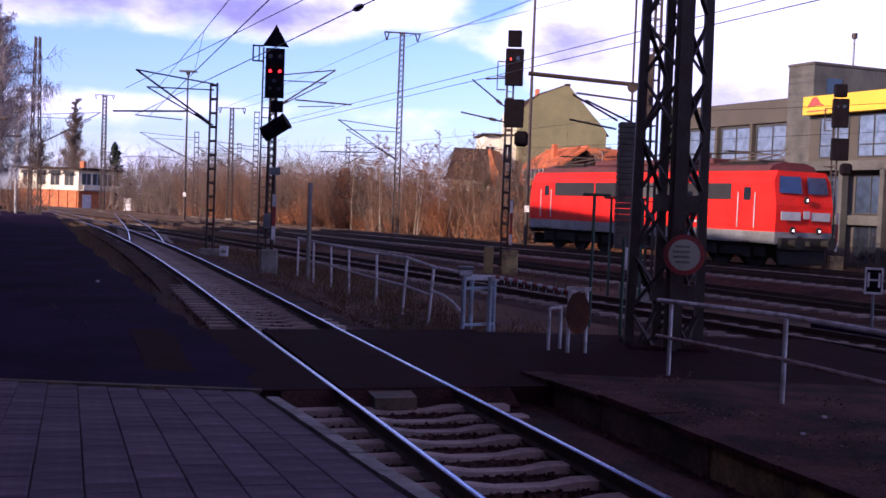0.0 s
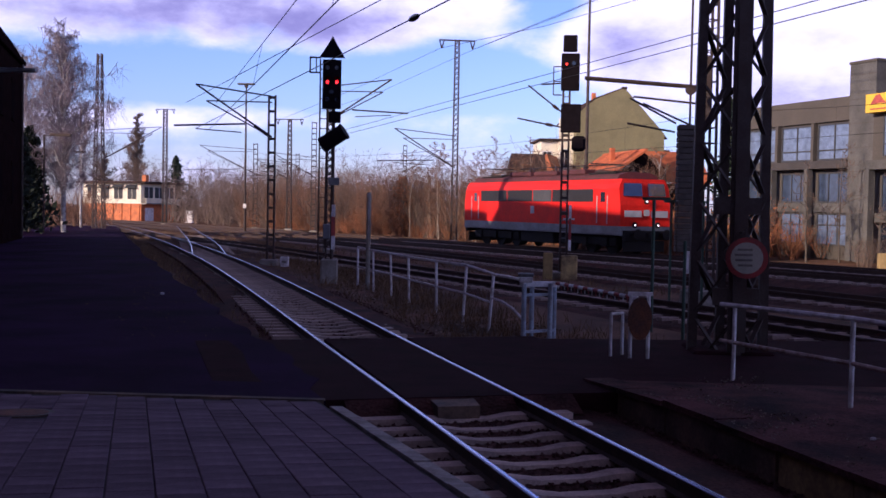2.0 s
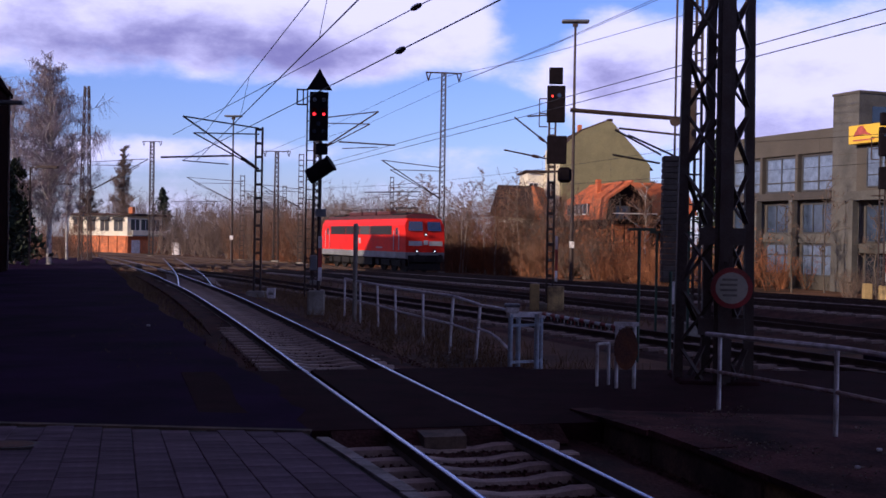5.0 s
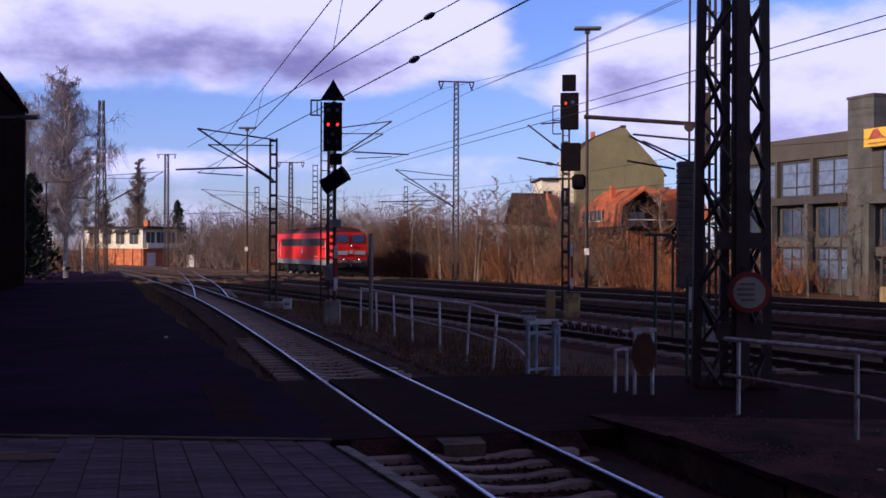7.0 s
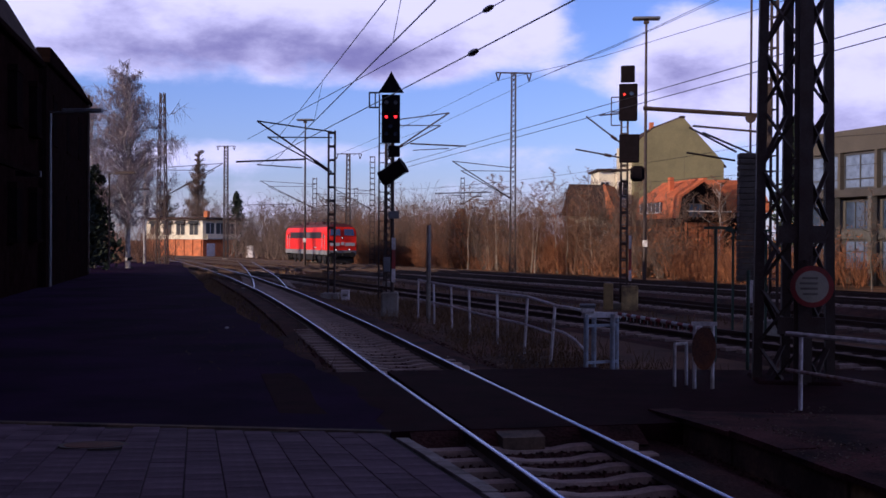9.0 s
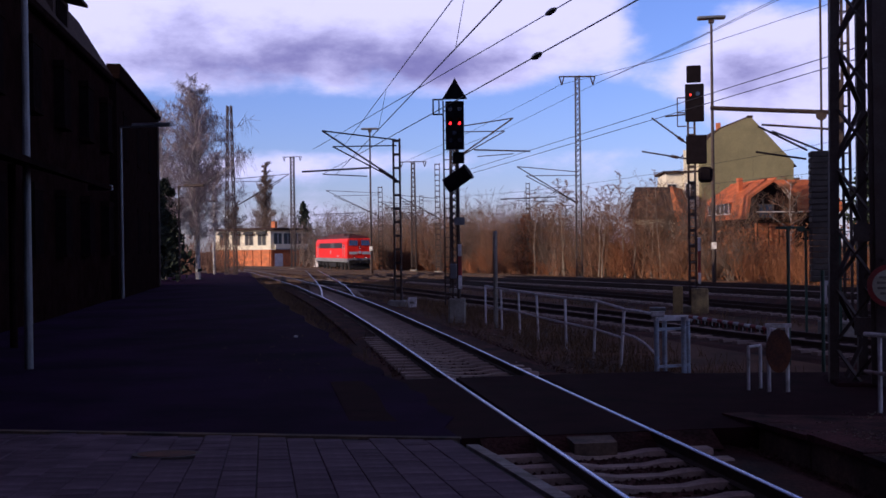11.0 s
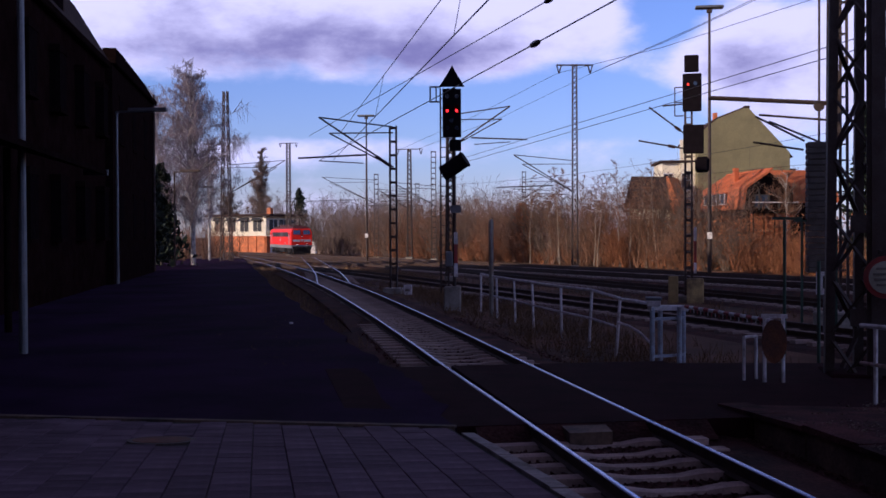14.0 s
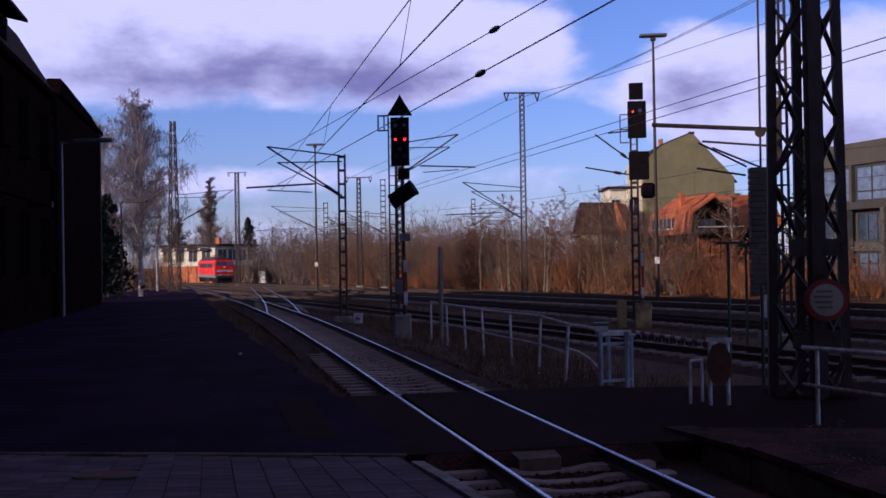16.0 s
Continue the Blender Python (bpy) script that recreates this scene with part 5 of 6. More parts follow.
def orange_house():
    t = thing("villa", "house with a bright orange tiled mansard roof and dark timbered gable", "house", pose(11.59, 95.0, -0.3, 0, 0, 15))
    part("wall", box(-2.0, 2.0, 0.3, 10.0, -0.8, 4.5), BRICK_DARK, t)
    part("gable_wall", prism([(-2.0, 4.4), (2.0, 4.4), (2.0, 6.2), (0, 7.5), (-2.0, 6.2)], "y", 0.25, 0.5), BRICK_DARK, t, "dark timbered gable")
    # left and right slopes, each with a steep lower skirt
    for sg in (-1, 1):
        upper = part("roof", prism([(0, 7.58), (0, 7.75), (sg * 2.25, 6.32), (sg * 2.14, 6.16)], "y", -0.25 if sg < 0 else 1.2, 10.2), ORANGE, t, "orange tiled roof slope")
        part("roof_skirt", prism([(sg * 2.02, 6.24), (sg * 2.25, 6.32), (sg * 2.52, 4.46), (sg * 2.3, 4.46)], "y", -0.12 if sg < 0 else 2.4, 10.2), ORANGE, upper, "steep tile-hung lower slope")
        for k in range(9):
            u = (k + 0.6) / 9.2
            x, z = sg * 2.25 * u, 7.75 - 1.43 * u
            part("tile_course", bar((x, -0.26 if sg < 0 else 1.2, z + 0.015), (x, 10.2, z + 0.015), 0.09, 0.03), ORANGE, upper)
    part("ridge_tiles", tube([(0, -0.28, 7.75), (0, 10.2, 7.75)], 0.10, 8), ORANGE, t)
    dm = part("ribbon_window", box(-2.60, -2.3, 3.6, 8.8, 4.98, 5.86), GLASS_PALE, t, "ribbon window in the tiled skirt")
    for k in range(6):
        part("window_bar", box(-2.63, -2.55, 3.56 + 1.04 * k, 3.64 + 1.04 * k, 4.95, 5.9), WHITEP, dm)
    for z in (4.92, 5.86):
        part("window_rail", box(-2.64, -2.3, 3.5, 8.9, z, z + 0.09), WHITEP if z < 5 else ORANGE, dm)
    part("chimney", box(-1.5, -1.1, 4.2, 4.7, 6.4, 8.05, 0.02), ORANGE, t)
    part("balcony", box(-1.9, 2.0, -0.9, 0.25, 4.2, 4.35), BRICK_DARK, t)
    part("balcony_rail", bar((-1.9, -0.88, 5.0), (2.0, -0.88, 5.0), 0.06, 0.08), WHITEP, t, "pale balcony rail")
    for k in range(5):
        part("timber", box(-1.8 + 0.85 * k, -1.68 + 0.85 * k, 0.2, 0.25, 4.4, 6.1), OFFICE_DARK, t)
        part("balcony_post", box(-1.85 + 0.9 * k, -1.77 + 0.9 * k, -0.9, -0.82, -0.8, 5.0), BRICK_DARK, t)
    window(t, -1.2, 0.25, 4.6, 1.0, 1.0, DARKFRAME, GLASS_PALE, 1)
    part("brick_base", box(-1.6, 1.6, -0.2, 0.3, -0.8, 4.1), BRICK_ORANGE, t, "orange brick lower front")
    # cross wing behind the gable
    part("cross_wall", box(2.0, 6.4, 2.2, 8.0, -0.8, 5.2), BRICK_DARK, t)
    part("cross_roof", prism([(1.7, 5.0), (4.6, 7.7), (7.5, 5.0), (7.5, 5.2), (4.6, 7.9), (1.7, 5.2)], "x", 1.0, 6.8), ORANGE, t, "orange tiled roof of the cross wing")
    t2 = thing("villa", "house behind the thicket with a dull red roof", "house", pose(2.0, 112.0, -0.3, 0, 0, -12))
    part("wall", box(-1.9, 2.3, 0, 5, -0.8, 5.2), PLASTER, t2)
    part("roof", prism([(-2.3, 5.0), (2.4, 4.8), (2.0, 8.0), (-1.5, 8.1)], "y", -0.4, 5.4), TILE_DARK, t2, "dull brown roof")
    part("red_slope", prism([(2.4, 4.2), (3.6, 4.2), (2.1, 8.05), (1.9, 8.0)], "y", -0.5, 5.4), BRICK_ORANGE, t2, "red tiled slope")
    window(t2, -1.5, 0.0, 2.6, 1.2, 1.3, WHITEP, GLASS, 1)
    window(t2, 0.6, 0.0, 2.6, 1.2, 1.3, WHITEP, GLASS, 1)


orange_house()


def office():
    """Concrete office block: wing, stair tower and the part with the yellow fascia."""
    t = thing("office_building", "grey concrete office building with ribbon windows and a yellow fascia sign", "building", pose(19.35, 65.2, -0.3, 0, 0, -66.4))
    wing = part("wing", box(-10.4, 0.0, 0.5, 14, 0.0, 9.3), OFFICE_BROWN, t, "brown-grey wing")
    part("wing_band", box(-10.5, -0.004, 0.3, 0.5, 8.05, 9.4), OFFICE_BROWN, t)
    part("floor_band", box(-10.5, -0.004, -0.1, 0.5, 5.3, 5.75), OFFICE_DARK, t)
    for k in range(3):
        x = -10.2 + 3.4 * k
        window(wing, x + 0.30, 0.5, 5.9, 2.8, 1.95, DARKFRAME, GLASS_OFFICE, 1, 0.06, 0.5)
        part("pier", box(x - 0.12, x + 0.12, 0.2, 0.5, 5.75, 8.05), OFFICE_BROWN, t)
        window(wing, x + 0.40, 0.5, 3.4, 2.6, 1.6, DARKFRAME, GLASS_PALE, 2, 0.05)
        window(wing, x + 0.40, 0.5, 0.9, 2.6, 1.7, DARKFRAME, GLASS_OFFICE, 2, 0.05, 1.1)
        part("column", box(x - 0.15, x + 0.15, -0.2, 0.2, 0, 5.3), OFFICE, t)
    part("spandrel", box(-10.5, -0.004, 0.35, 0.5, 2.75, 3.3), OFFICE, t, "pale spandrel band")
    tower = part("stair_tower", box(0.0, 2.1, 0.0, 5.9, 0, 11.1), OFFICE, t, "blank concrete stair tower")
    for k in range(8):
        part("formwork_joint", box(-0.006, 2.106, -0.012, 0.0, 1.35 * k + 1.0, 1.35 * k + 1.03), OFFICE_BROWN, tower)
    part("end_window", box(2.05, 2.13, 0.9, 2.0, 9.5, 10.4), GLASS, tower)
    right = part("sales_wing", box(2.1, 24.0, -0.1, 12.0, 0, 8.9), OFFICE_BROWN, t)
    f = part("fascia", box(2.12, 24.2, -0.7, -0.1, 8.2, 9.2), YELLOW, t, "yellow fascia")
    part("emblem", prism([(2.5, 8.6), (2.9, 9.1), (3.2, 9.15), (3.5, 8.8), (3.9, 8.6), (3.3, 8.68)], "y", -0.74, -0.7), mat("emblem_red", (0.45, 0.08, 0.06), 0.5), f, "plain dark red emblem shape")
    part("emblem_bar", box(2.5, 4.1, -0.73, -0.7, 8.34, 8.41), mat("emblem_red", (0.45, 0.08, 0.06), 0.5), f)
    for k in range(6):
        x = 3.0 + 2.9 * k
        window(right, x, -0.1, 5.9, 2.1, 2.1, DARKFRAME, GLASS_OFFICE, 1, 0.06, 0.6)
        window(right, x, -0.1, 2.9, 2.1, 1.9, DARKFRAME, GLASS_PALE, 1, 0.06)
        part("column", box(x - 0.42, x - 0.12, -1.0, -0.6, 0, 5.2), OFFICE, t)
        window(right, x, -0.1, 0.3, 2.2, 1.9, DARKFRAME, GLASS, 1, 0.05)
    part("slab_edge", box(2.2, 24.1, -1.0, -0.1, 5.1, 5.6), OFFICE, t)
    part("parapet_band", box(2.2, 24.1, -0.5, -0.1, 2.25, 2.75), OFFICE, t)
    part("roof_edge", box(-0.05, 2.15, -0.05, 5.95, 11.1, 11.25), OFFICE_BROWN, t)
    part("vent_pipe", tube([(1.4, 3.4, 11.0), (1.4, 3.4, 12.9)], 0.06, 8), GALV, t)
    part("vent_cap", tube([(1.4, 3.4, 12.9), (1.4, 3.4, 13.2)], 0.16, 8), STEEL, t)


office()
# low pale gravel road beyond the tracks
polygon_slab("road_gravel", [yard(-3.4, -40), yard(-6.6, -40), yard(-6.6, 110), yard(-3.4, 110)], -0.5, -0.2,
             mat("pale_gravel", (0.16, 0.135, 0.12), 0.95, vary=0.25, scale=0.5, fine=12, second=(0.10, 0.083, 0.072)), "pale gravel road beyond the tracks", "road")

# ---- things by the crossing ----
def rail_fence(points, tops, label, lean=None, mid=True, material=WHITEP, start=0.0):
    t = thing("tube_fence", label, "fence", group="tube fences")
    P = [Vector((x, y, start)) for x, y in points]
    T = []
    for k, (p, h) in enumerate(zip(P, tops)):
        top = p + Vector(((lean or [0] * 99)[k], 0, h - start))
        part("post", tube([p - Vector((0, 0, 0.3)), top], 0.032, 8), material, t)
        T.append(top)
    part("top_rail", tube(T, 0.032, 8), material, t)
    if mid:
        part("middle_rail", tube([p.lerp(q, 0.48) for p, q in zip(P, T)], 0.026, 8), material, t)
    return t


rail_fence([(-4.73, 36.5), (-3.94, 34.3), (-3.22, 32.66), (-2.5, 30.35), (-1.61, 27.76), (-0.89, 25.7), (-0.27, 23.7)],
           [0.98, 0.98, 0.96, 0.98, 1.0, 1.02, 0.95], "white painted tube fence with bent posts along the track",
           lean=[0, -0.03, -0.05, -0.05, -0.02, 0.08, 0.10], start=-0.2)
br = thing("broken_rail", "sagging end of the white tube fence", "fence")
part("bent_tube", tube([(-0.17, 23.7, 0.94), (0.12, 22.4, 0.98), (0.40, 21.1, 1.0)], 0.03, 8), WHITEP, br)
part("bent_tube", tube([(-0.22, 23.7, 0.45), (0.02, 22.9, 0.44), (0.22, 22.1, 0.38), (0.40, 21.3, 0.26)], 0.026, 8), WHITEP, br)

tagged(finish("concrete_post", tube([(-4.19, 34.8, -0.4), (-4.19, 34.8, 2.75)], 0.07, 8), CONCRETE), "slim grey concrete post beside the fence", "post")

# barrier stand of pale blue tubes
gate = thing("barrier_stand", "pale blue worn steel stand with a white head box", "barrier")
for x, y in ((0.43, 21.1), (0.58, 21.3), (0.93, 21.35), (1.03, 21.9)):
    part("leg", tube([(x, y, -0.3), (x, y, 0.93)], 0.045, 8), BLUEP, gate)
part("top_beam", bar((0.38, 21.1, 0.93), (1.08, 21.6, 0.90), 0.12, 0.10), WHITEP, gate)
part("foot_beam", bar((0.43, 21.1, 0.03), (1.03, 21.5, 0.03), 0.05, 0.05), BLUEP, gate)
part("mid_beam", bar((0.43, 21.1, 0.72), (1.03, 21.5, 0.72), 0.05, 0.05), BLUEP, gate)
hd = part("head_box", box(0.33, 0.58, 21.0, 21.2, 0.96, 1.06, 0.01), WHITEP, gate)
part("head_plate", box(0.31, 0.60, 20.98, 21.22, 1.07, 1.13, 0.01), GALV, hd)

chain = thing("barrier_pole", "thin red and white barrier pole hung with short fringe", "barrier")
n = 16
a, b = Vector((1.05, 21.5, 0.93)), Vector((2.2, 18.2, 0.93))
for k in range(n):
    p, q = a.lerp(b, k / n), a.lerp(b, (k + 1) / n)
    part("pole_band", tube([p, q], 0.032, 8), WHITEP if k % 2 else REDP, chain)
for k in range(22):
    p = a.lerp(b, (k + 0.5) / 22)
    part("fringe_rod", tube([p - Vector((0, 0, 0.03)), p - Vector((0, 0, 0.10))], 0.008, 5), REDP if k % 2 else WHITEP, chain)

# rusty round board on white posts and low frame
rb = thing("round_board", "rusty back of an oval board on two white posts", "sign")
for x in (2.08, 2.36):
    part("post", tube([(x, 18.1, -0.3), (x, 18.1, 1.0)], 0.03, 8), WHITEP, rb)
part("cap_bar", bar((2.03, 18.1, 1.01), (2.42, 18.1, 1.01), 0.06, 0.06), WHITEP, rb)
bm = tube([(2.22, 18.04, 0.62), (2.22, 18.07, 0.62)], 0.19, 20)
for v in bm.verts:
    v.co.z = 0.62 + (v.co.z - 0.62) * 1.8
part("board", bm, RUST, rb, "rusty oval plate")
lf = thing("low_frame", "low white tube frame at the path", "barrier")
for x, y in ((1.79, 18.3), (2.0, 18.54)):
    part("post", tube([(x, y, -0.3), (x, y, 0.66)], 0.025, 8), WHITEP, lf)
part("top_bar", tube([(1.79, 18.3, 0.66), (2.0, 18.54, 0.66)], 0.025, 8), WHITEP, lf)

# white railing along the far platform
rl = thing("platform_railing", "white tube railing with rust patches on the far platform", "railing")
rp = [(3.29, 16.0), (4.1, 13.3), (4.95, 10.9), (5.8, 8.5), (6.6, 6.1), (7.5, 3.7)]
tops = []
for x, y in rp:
    z = far_z(x, y) + 0.0
    part("post", tube([(x, y, z - 0.3), (x, y, z + 1.02)], 0.03, 8), WHITEP, rl)
    tops.append(Vector((x, y, z + 1.03)))
first = tops[0] + (tops[0] - tops[1]).normalized() * 0.4
part("top_rail", tube([first] + tops, 0.032, 8), WHITEP, rl)
part("middle_rail", tube([p - Vector((0, 0, 0.52)) for p in [first] + tops], 0.028, 8), mat("white_paint_rusty", (0.50, 0.40, 0.36), 0.6, vary=0.2, scale=6, second=(0.25, 0.12, 0.08), patch=0.5), rl)

# round notice on the lattice mast: red ring, cream face, three lines of print
nt = thing("round_notice", "round cream notice with a red ring and small print", "sign")
part("ring", disc((3.97, 18.52, 1.60), (-0.2, -1, 0), 0.335, 0.03, 32), REDP, nt, "faded red ring")
part("face", disc((3.964, 18.49, 1.60), (-0.2, -1, 0), 0.255, 0.03, 32), SIGNFACE, nt)
for k, w in enumerate((0.15, 0.19, 0.18, 0.14)):
    part("print_line", box(3.957 - w, 3.957 + w, 18.458, 18.478, 1.72 - 0.085 * k, 1.755 - 0.085 * k), SIGNBAR, nt)
part("holder", bar((3.97, 18.56, 1.3), (3.97, 18.56, 2.1), 0.05, 0.05), STEEL, nt)
part("clamp", bar((3.9, 18.5, 2.0), (3.96, 18.95, 2.0), 0.06, 0.04), STEEL, nt)
part("clamp", bar((3.9, 18.5, 1.4), (3.96, 18.95, 1.4), 0.06, 0.04), STEEL, nt)

gp = thing("green_post", "thin green steel post with a small crossbar", "post")
part("pole", tube([(3.62, 22.6, -0.3), (3.62, 22.6, 1.75)], 0.035, 8), GREENP, gp)
part("pole", tube([(3.25, 24.6, -0.3), (3.25, 24.6, 2.6)], 0.035, 8), GREENP, gp)
part("crossbar", bar((3.0, 24.6, 2.6), (3.6, 24.6, 2.6), 0.06, 0.06), GREENP, gp)


def letter(char, m, size, material, parent, label=""):
    cu = bpy.data.curves.new("letter", "FONT")
    cu.body, cu.size, cu.align_x, cu.align_y, cu.extrude = char, size, "CENTER", "CENTER", 0.006
    tmp = new("letter", cu)
    bpy.context.view_layer.update()
    me = bpy.data.meshes.new_from_object(tmp.evaluated_get(bpy.context.evaluated_depsgraph_get()))
    bpy.data.objects.remove(tmp)
    me.materials.clear()
    me.materials.append(material)
    ob = new("letter", me)
    ob.parent = parent
    ob.matrix_basis = m
    return ob


hs = thing("stop_board", "white framed stop board with a black letter H on a post", "sign", pose(9.33, 24.4, 0, 0, 0, -20))
part("post", tube([(0, 0.04, -0.4), (0, 0.04, 1.2)], 0.03, 8), GALV, hs)
part("board", box(-0.19, 0.19, 0.0, 0.025, 0.68, 1.26), WHITEP, hs)
part("panel", box(-0.15, 0.15, -0.006, 0.0, 0.73, 1.21), BLACK, hs)
letter("H", pose(0, -0.012, 0.97, 90, 0, 0), 0.46, WHITEP, hs)
eb = thing("marker_board", "white marker box with a dark letter at the track", "sign", pose(4.72, 28.6, 0, 0, 0, -8))
part("post", tube([(0, 0.06, -0.4), (0, 0.06, 1.0)], 0.03, 8), GALV, eb)
part("board", box(-0.19, 0.19, 0.0, 0.06, 0.78, 1.34, 0.01), WHITEP, eb)
letter("E", pose(0.05, -0.006, 1.06, 90, 0, 0), 0.44, BLACK, eb)
mk = thing("kilometre_stone", "small white marker box on the ballast", "marker", pose(-9.04, 46.1, -0.25))
part("block", box(-0.17, 0.17, -0.1, 0.1, 0, 0.42, 0.02), WHITEP, mk)
part("print_line", box(-0.1, 0.1, -0.106, -0.1, 0.16, 0.24), SIGNBAR, mk)
for x, y, s in ((-8.57, 28.0, 0.045), (4.3, 12.4, 0.03), (3.75, 11.4, 0.028)):
    tagged(finish("litter", box(x - s, x + s, y - s * 0.6, y + s * 0.6, far_z(x, y) - 0.002 if x > 0 else -0.004, (far_z(x, y) if x > 0 else 0) + s, 0.01), WHITEP), "small scrap of pale litter on the ground", "litter", "litter")
# junction box in the crossing between the rails
jb = thing("crossing_plate", "grey cover plate between the rails beside the crossing", "cover")
part("plate", prism([near_xy(-0.42, 3.2), near_xy(0.10, 3.2), near_xy(0.18, 3.74), near_xy(-0.38, 3.74)], "z", -0.3, -0.035), WALLSTONE, jb)
# drain cover in the paving
dr = thing("drain_cover", "round dark iron drain cover set in the paving", "cover")
part("rim", disc((-4.9, 11.3, ramp_z(0, 11.3) - 0.004), (0, 0.07, 1), 0.36, 0.02, 28), STEEL, dr)
part("lid", disc((-4.9, 11.3, ramp_z(0, 11.3) + 0.001), (0, 0.07, 1), 0.30, 0.02, 28), RUST, dr)


def platform_lamp(x, y, h, reach, metal, label):
    t = thing("platform_lamp", label, "lamp post", group="platform lamps")
    part("pole", tube([(x, y, grade(x, y) - 0.3), (x, y, h)], 0.085, 10, 0.065), metal, t)
    part("arm", box(x - 0.05, x + reach, y - 0.05, y + 0.05, h - 0.02, h + 0.06), metal, t)
    part("head", box(x + reach * 0.25, x + reach * 1.02, y - 0.16, y + 0.16, h + 0.0, h + 0.19, 0.03), metal, t, "flat lamp head")


GREY_LAMP, DARK_LAMP = "grey platform lamp post with a flat sideways head", "dark platform lamp post with a flat sideways head"
platform_lamp(-11.9, 20.8, 9.0, 2.0, GALV, GREY_LAMP)
platform_lamp(-24.9, 52.4, 8.35, 2.6, GALV, GREY_LAMP)
platform_lamp(-35.2, 84.2, 7.2, 2.1, STEEL, DARK_LAMP)
platform_lamp(-41.5, 104.0, 6.8, 2.0, STEEL, DARK_LAMP)

# ---- plants ----
def grow(rng, base, height, stems, spread, twigs, twig_len, r0, droop=0.0, sub=2, start=0.15):
    """Bare branching wood: stems of four joints, twigs on each, finer twigs on those."""
    P0, P1, R0, R1 = [], [], [], []

    def add(p, q, a, b):
        P0.append(p), P1.append(q), R0.append(a), R1.append(b)

    for _ in range(stems):
        az = rng.uniform(0, 2 * math.pi)
        d = np.array([math.cos(az) * spread, math.sin(az) * spread, 1.0]) * rng.uniform(0.75, 1.0)
        p = np.array(base, float) + np.array([math.cos(az), math.sin(az), 0]) * rng.uniform(0, 0.3 * spread)
        h = height * rng.uniform(0.7, 1.0)
        n = 4
        pts = [p]
        for k in range(n):
            d2 = d + rng.normal(0, 0.16, 3)
            p2 = pts[-1] + d2 / np.linalg.norm(d2) * h / n
            add(pts[-1], p2, r0 * (1 - k / n * 0.8), r0 * (1 - (k + 1) / n * 0.8))
            pts.append(p2)
        for _ in range(twigs):
            u = rng.uniform(start, 1.0) * n
            k = min(n - 1, int(u))
            q = pts[k] + (pts[k + 1] - pts[k]) * (u - k)
            az = rng.uniform(0, 2 * math.pi)
            ln = twig_len * rng.uniform(0.5, 1.2) * (1.15 - 0.6 * u / n)
            e = q + np.array([math.cos(az) * 0.75, math.sin(az) * 0.75, rng.uniform(0.2, 0.9)]) * ln
            add(q, e, r0 * 0.32, r0 * 0.16)
            for _ in range(sub):
                w = rng.uniform(0.3, 1.0)
                s = q + (e - q) * w
                f = s + np.array([rng.normal(0, 0.5), rng.normal(0, 0.5), rng.uniform(0.1, 0.8) - droop]) * ln * 0.6
                add(s, f, r0 * 0.2, r0 * 0.1)
    return P0, P1, R0, R1


def wood(name, specs, material, parent=None):
    P0, P1, R0, R1 = [], [], [], []
    for s in specs:
        a, b, c, d = grow(*s)
        P0 += a
        P1 += b
        R0 += c
        R1 += d
    return sticks(name, P0, P1, R0, R1, material, parent)


def stuff(ob, label, category):
    return tagged(ob, label, category, kind="stuff")


g = np.random.default_rng(11)
# the belt of bare scrub beyond the tracks
brown, grey, rusty = [], [], []
for k in range(560):
    s = g.uniform(32, 128)
    o = -8.0 - 9.0 * g.random() ** 1.3
    x, y = yard(o, s)
    swell = 0.90 + 0.16 * math.sin(s * 0.31) + 0.12 * math.sin(s * 0.83 + 1.3)
    clump = math.sin(s * 0.23 + 0.4 * o) + math.sin(s * 0.61 + 1.0 - 0.3 * o)
    kind = rusty if clump > 1.15 else grey if clump < -0.55 else brown
    low = 0.62 if kind is rusty else 1.08 if kind is grey else 1.0
    low *= 0.55 if s < 40 else 1.0
    kind.append((g, (x, y, -0.3), g.uniform(5.2, 9.0) * swell * low * (0.8 if o > -9.5 else 1.0), 5, 0.40, 16, 1.15, 0.031, 0.0, 4, 0.08))
stuff(wood("scrub_thicket", brown, TWIG), "dense belt of bare brown scrub beyond the tracks", "thicket")
stuff(wood("grey_thicket", grey, TWIG_GREY), "taller grey bare saplings within the scrub belt", "thicket")
stuff(wood("russet_thicket", rusty, RUSSET), "lower russet bushes within the scrub belt", "thicket")
specs = []
for k in range(120):
    x, y = yard(-7.4 - 1.6 * g.random(), g.uniform(18, 125))
    specs.append((g, (x, y, -0.3), g.uniform(1.2, 2.8), 6, 0.5, 7, 0.7, 0.018, 0.0, 2, 0.05))
stuff(wood("scrub_edge", specs, RUSSET), "low russet bramble along the edge of the thicket", "thicket")
specs = []
for k in range(70):
    x, y = yard(-8.0 - 7 * g.random(), g.uniform(17, 34))
    specs.append((g, (x, y, -0.3), g.uniform(1.8, 3.5), 6, 0.45, 9, 0.9, 0.022, 0.0, 2, 0.05))
stuff(wood("hedge_scrub", specs, RUSSET), "russet winter hedge before the houses", "hedge")
specs = []
for k in range(46):
    x, y = yard(-8.0 - 5 * g.random(), g.uniform(-24, 12))
    specs.append((g, (x, y, -0.3), g.uniform(1.0, 2.6), 6, 0.45, 9, 0.8, 0.016, 0.0, 2, 0.05))
stuff(wood("office_scrub", specs, TWIG_GREY), "low grey bare shrubs before the office building", "shrubs")
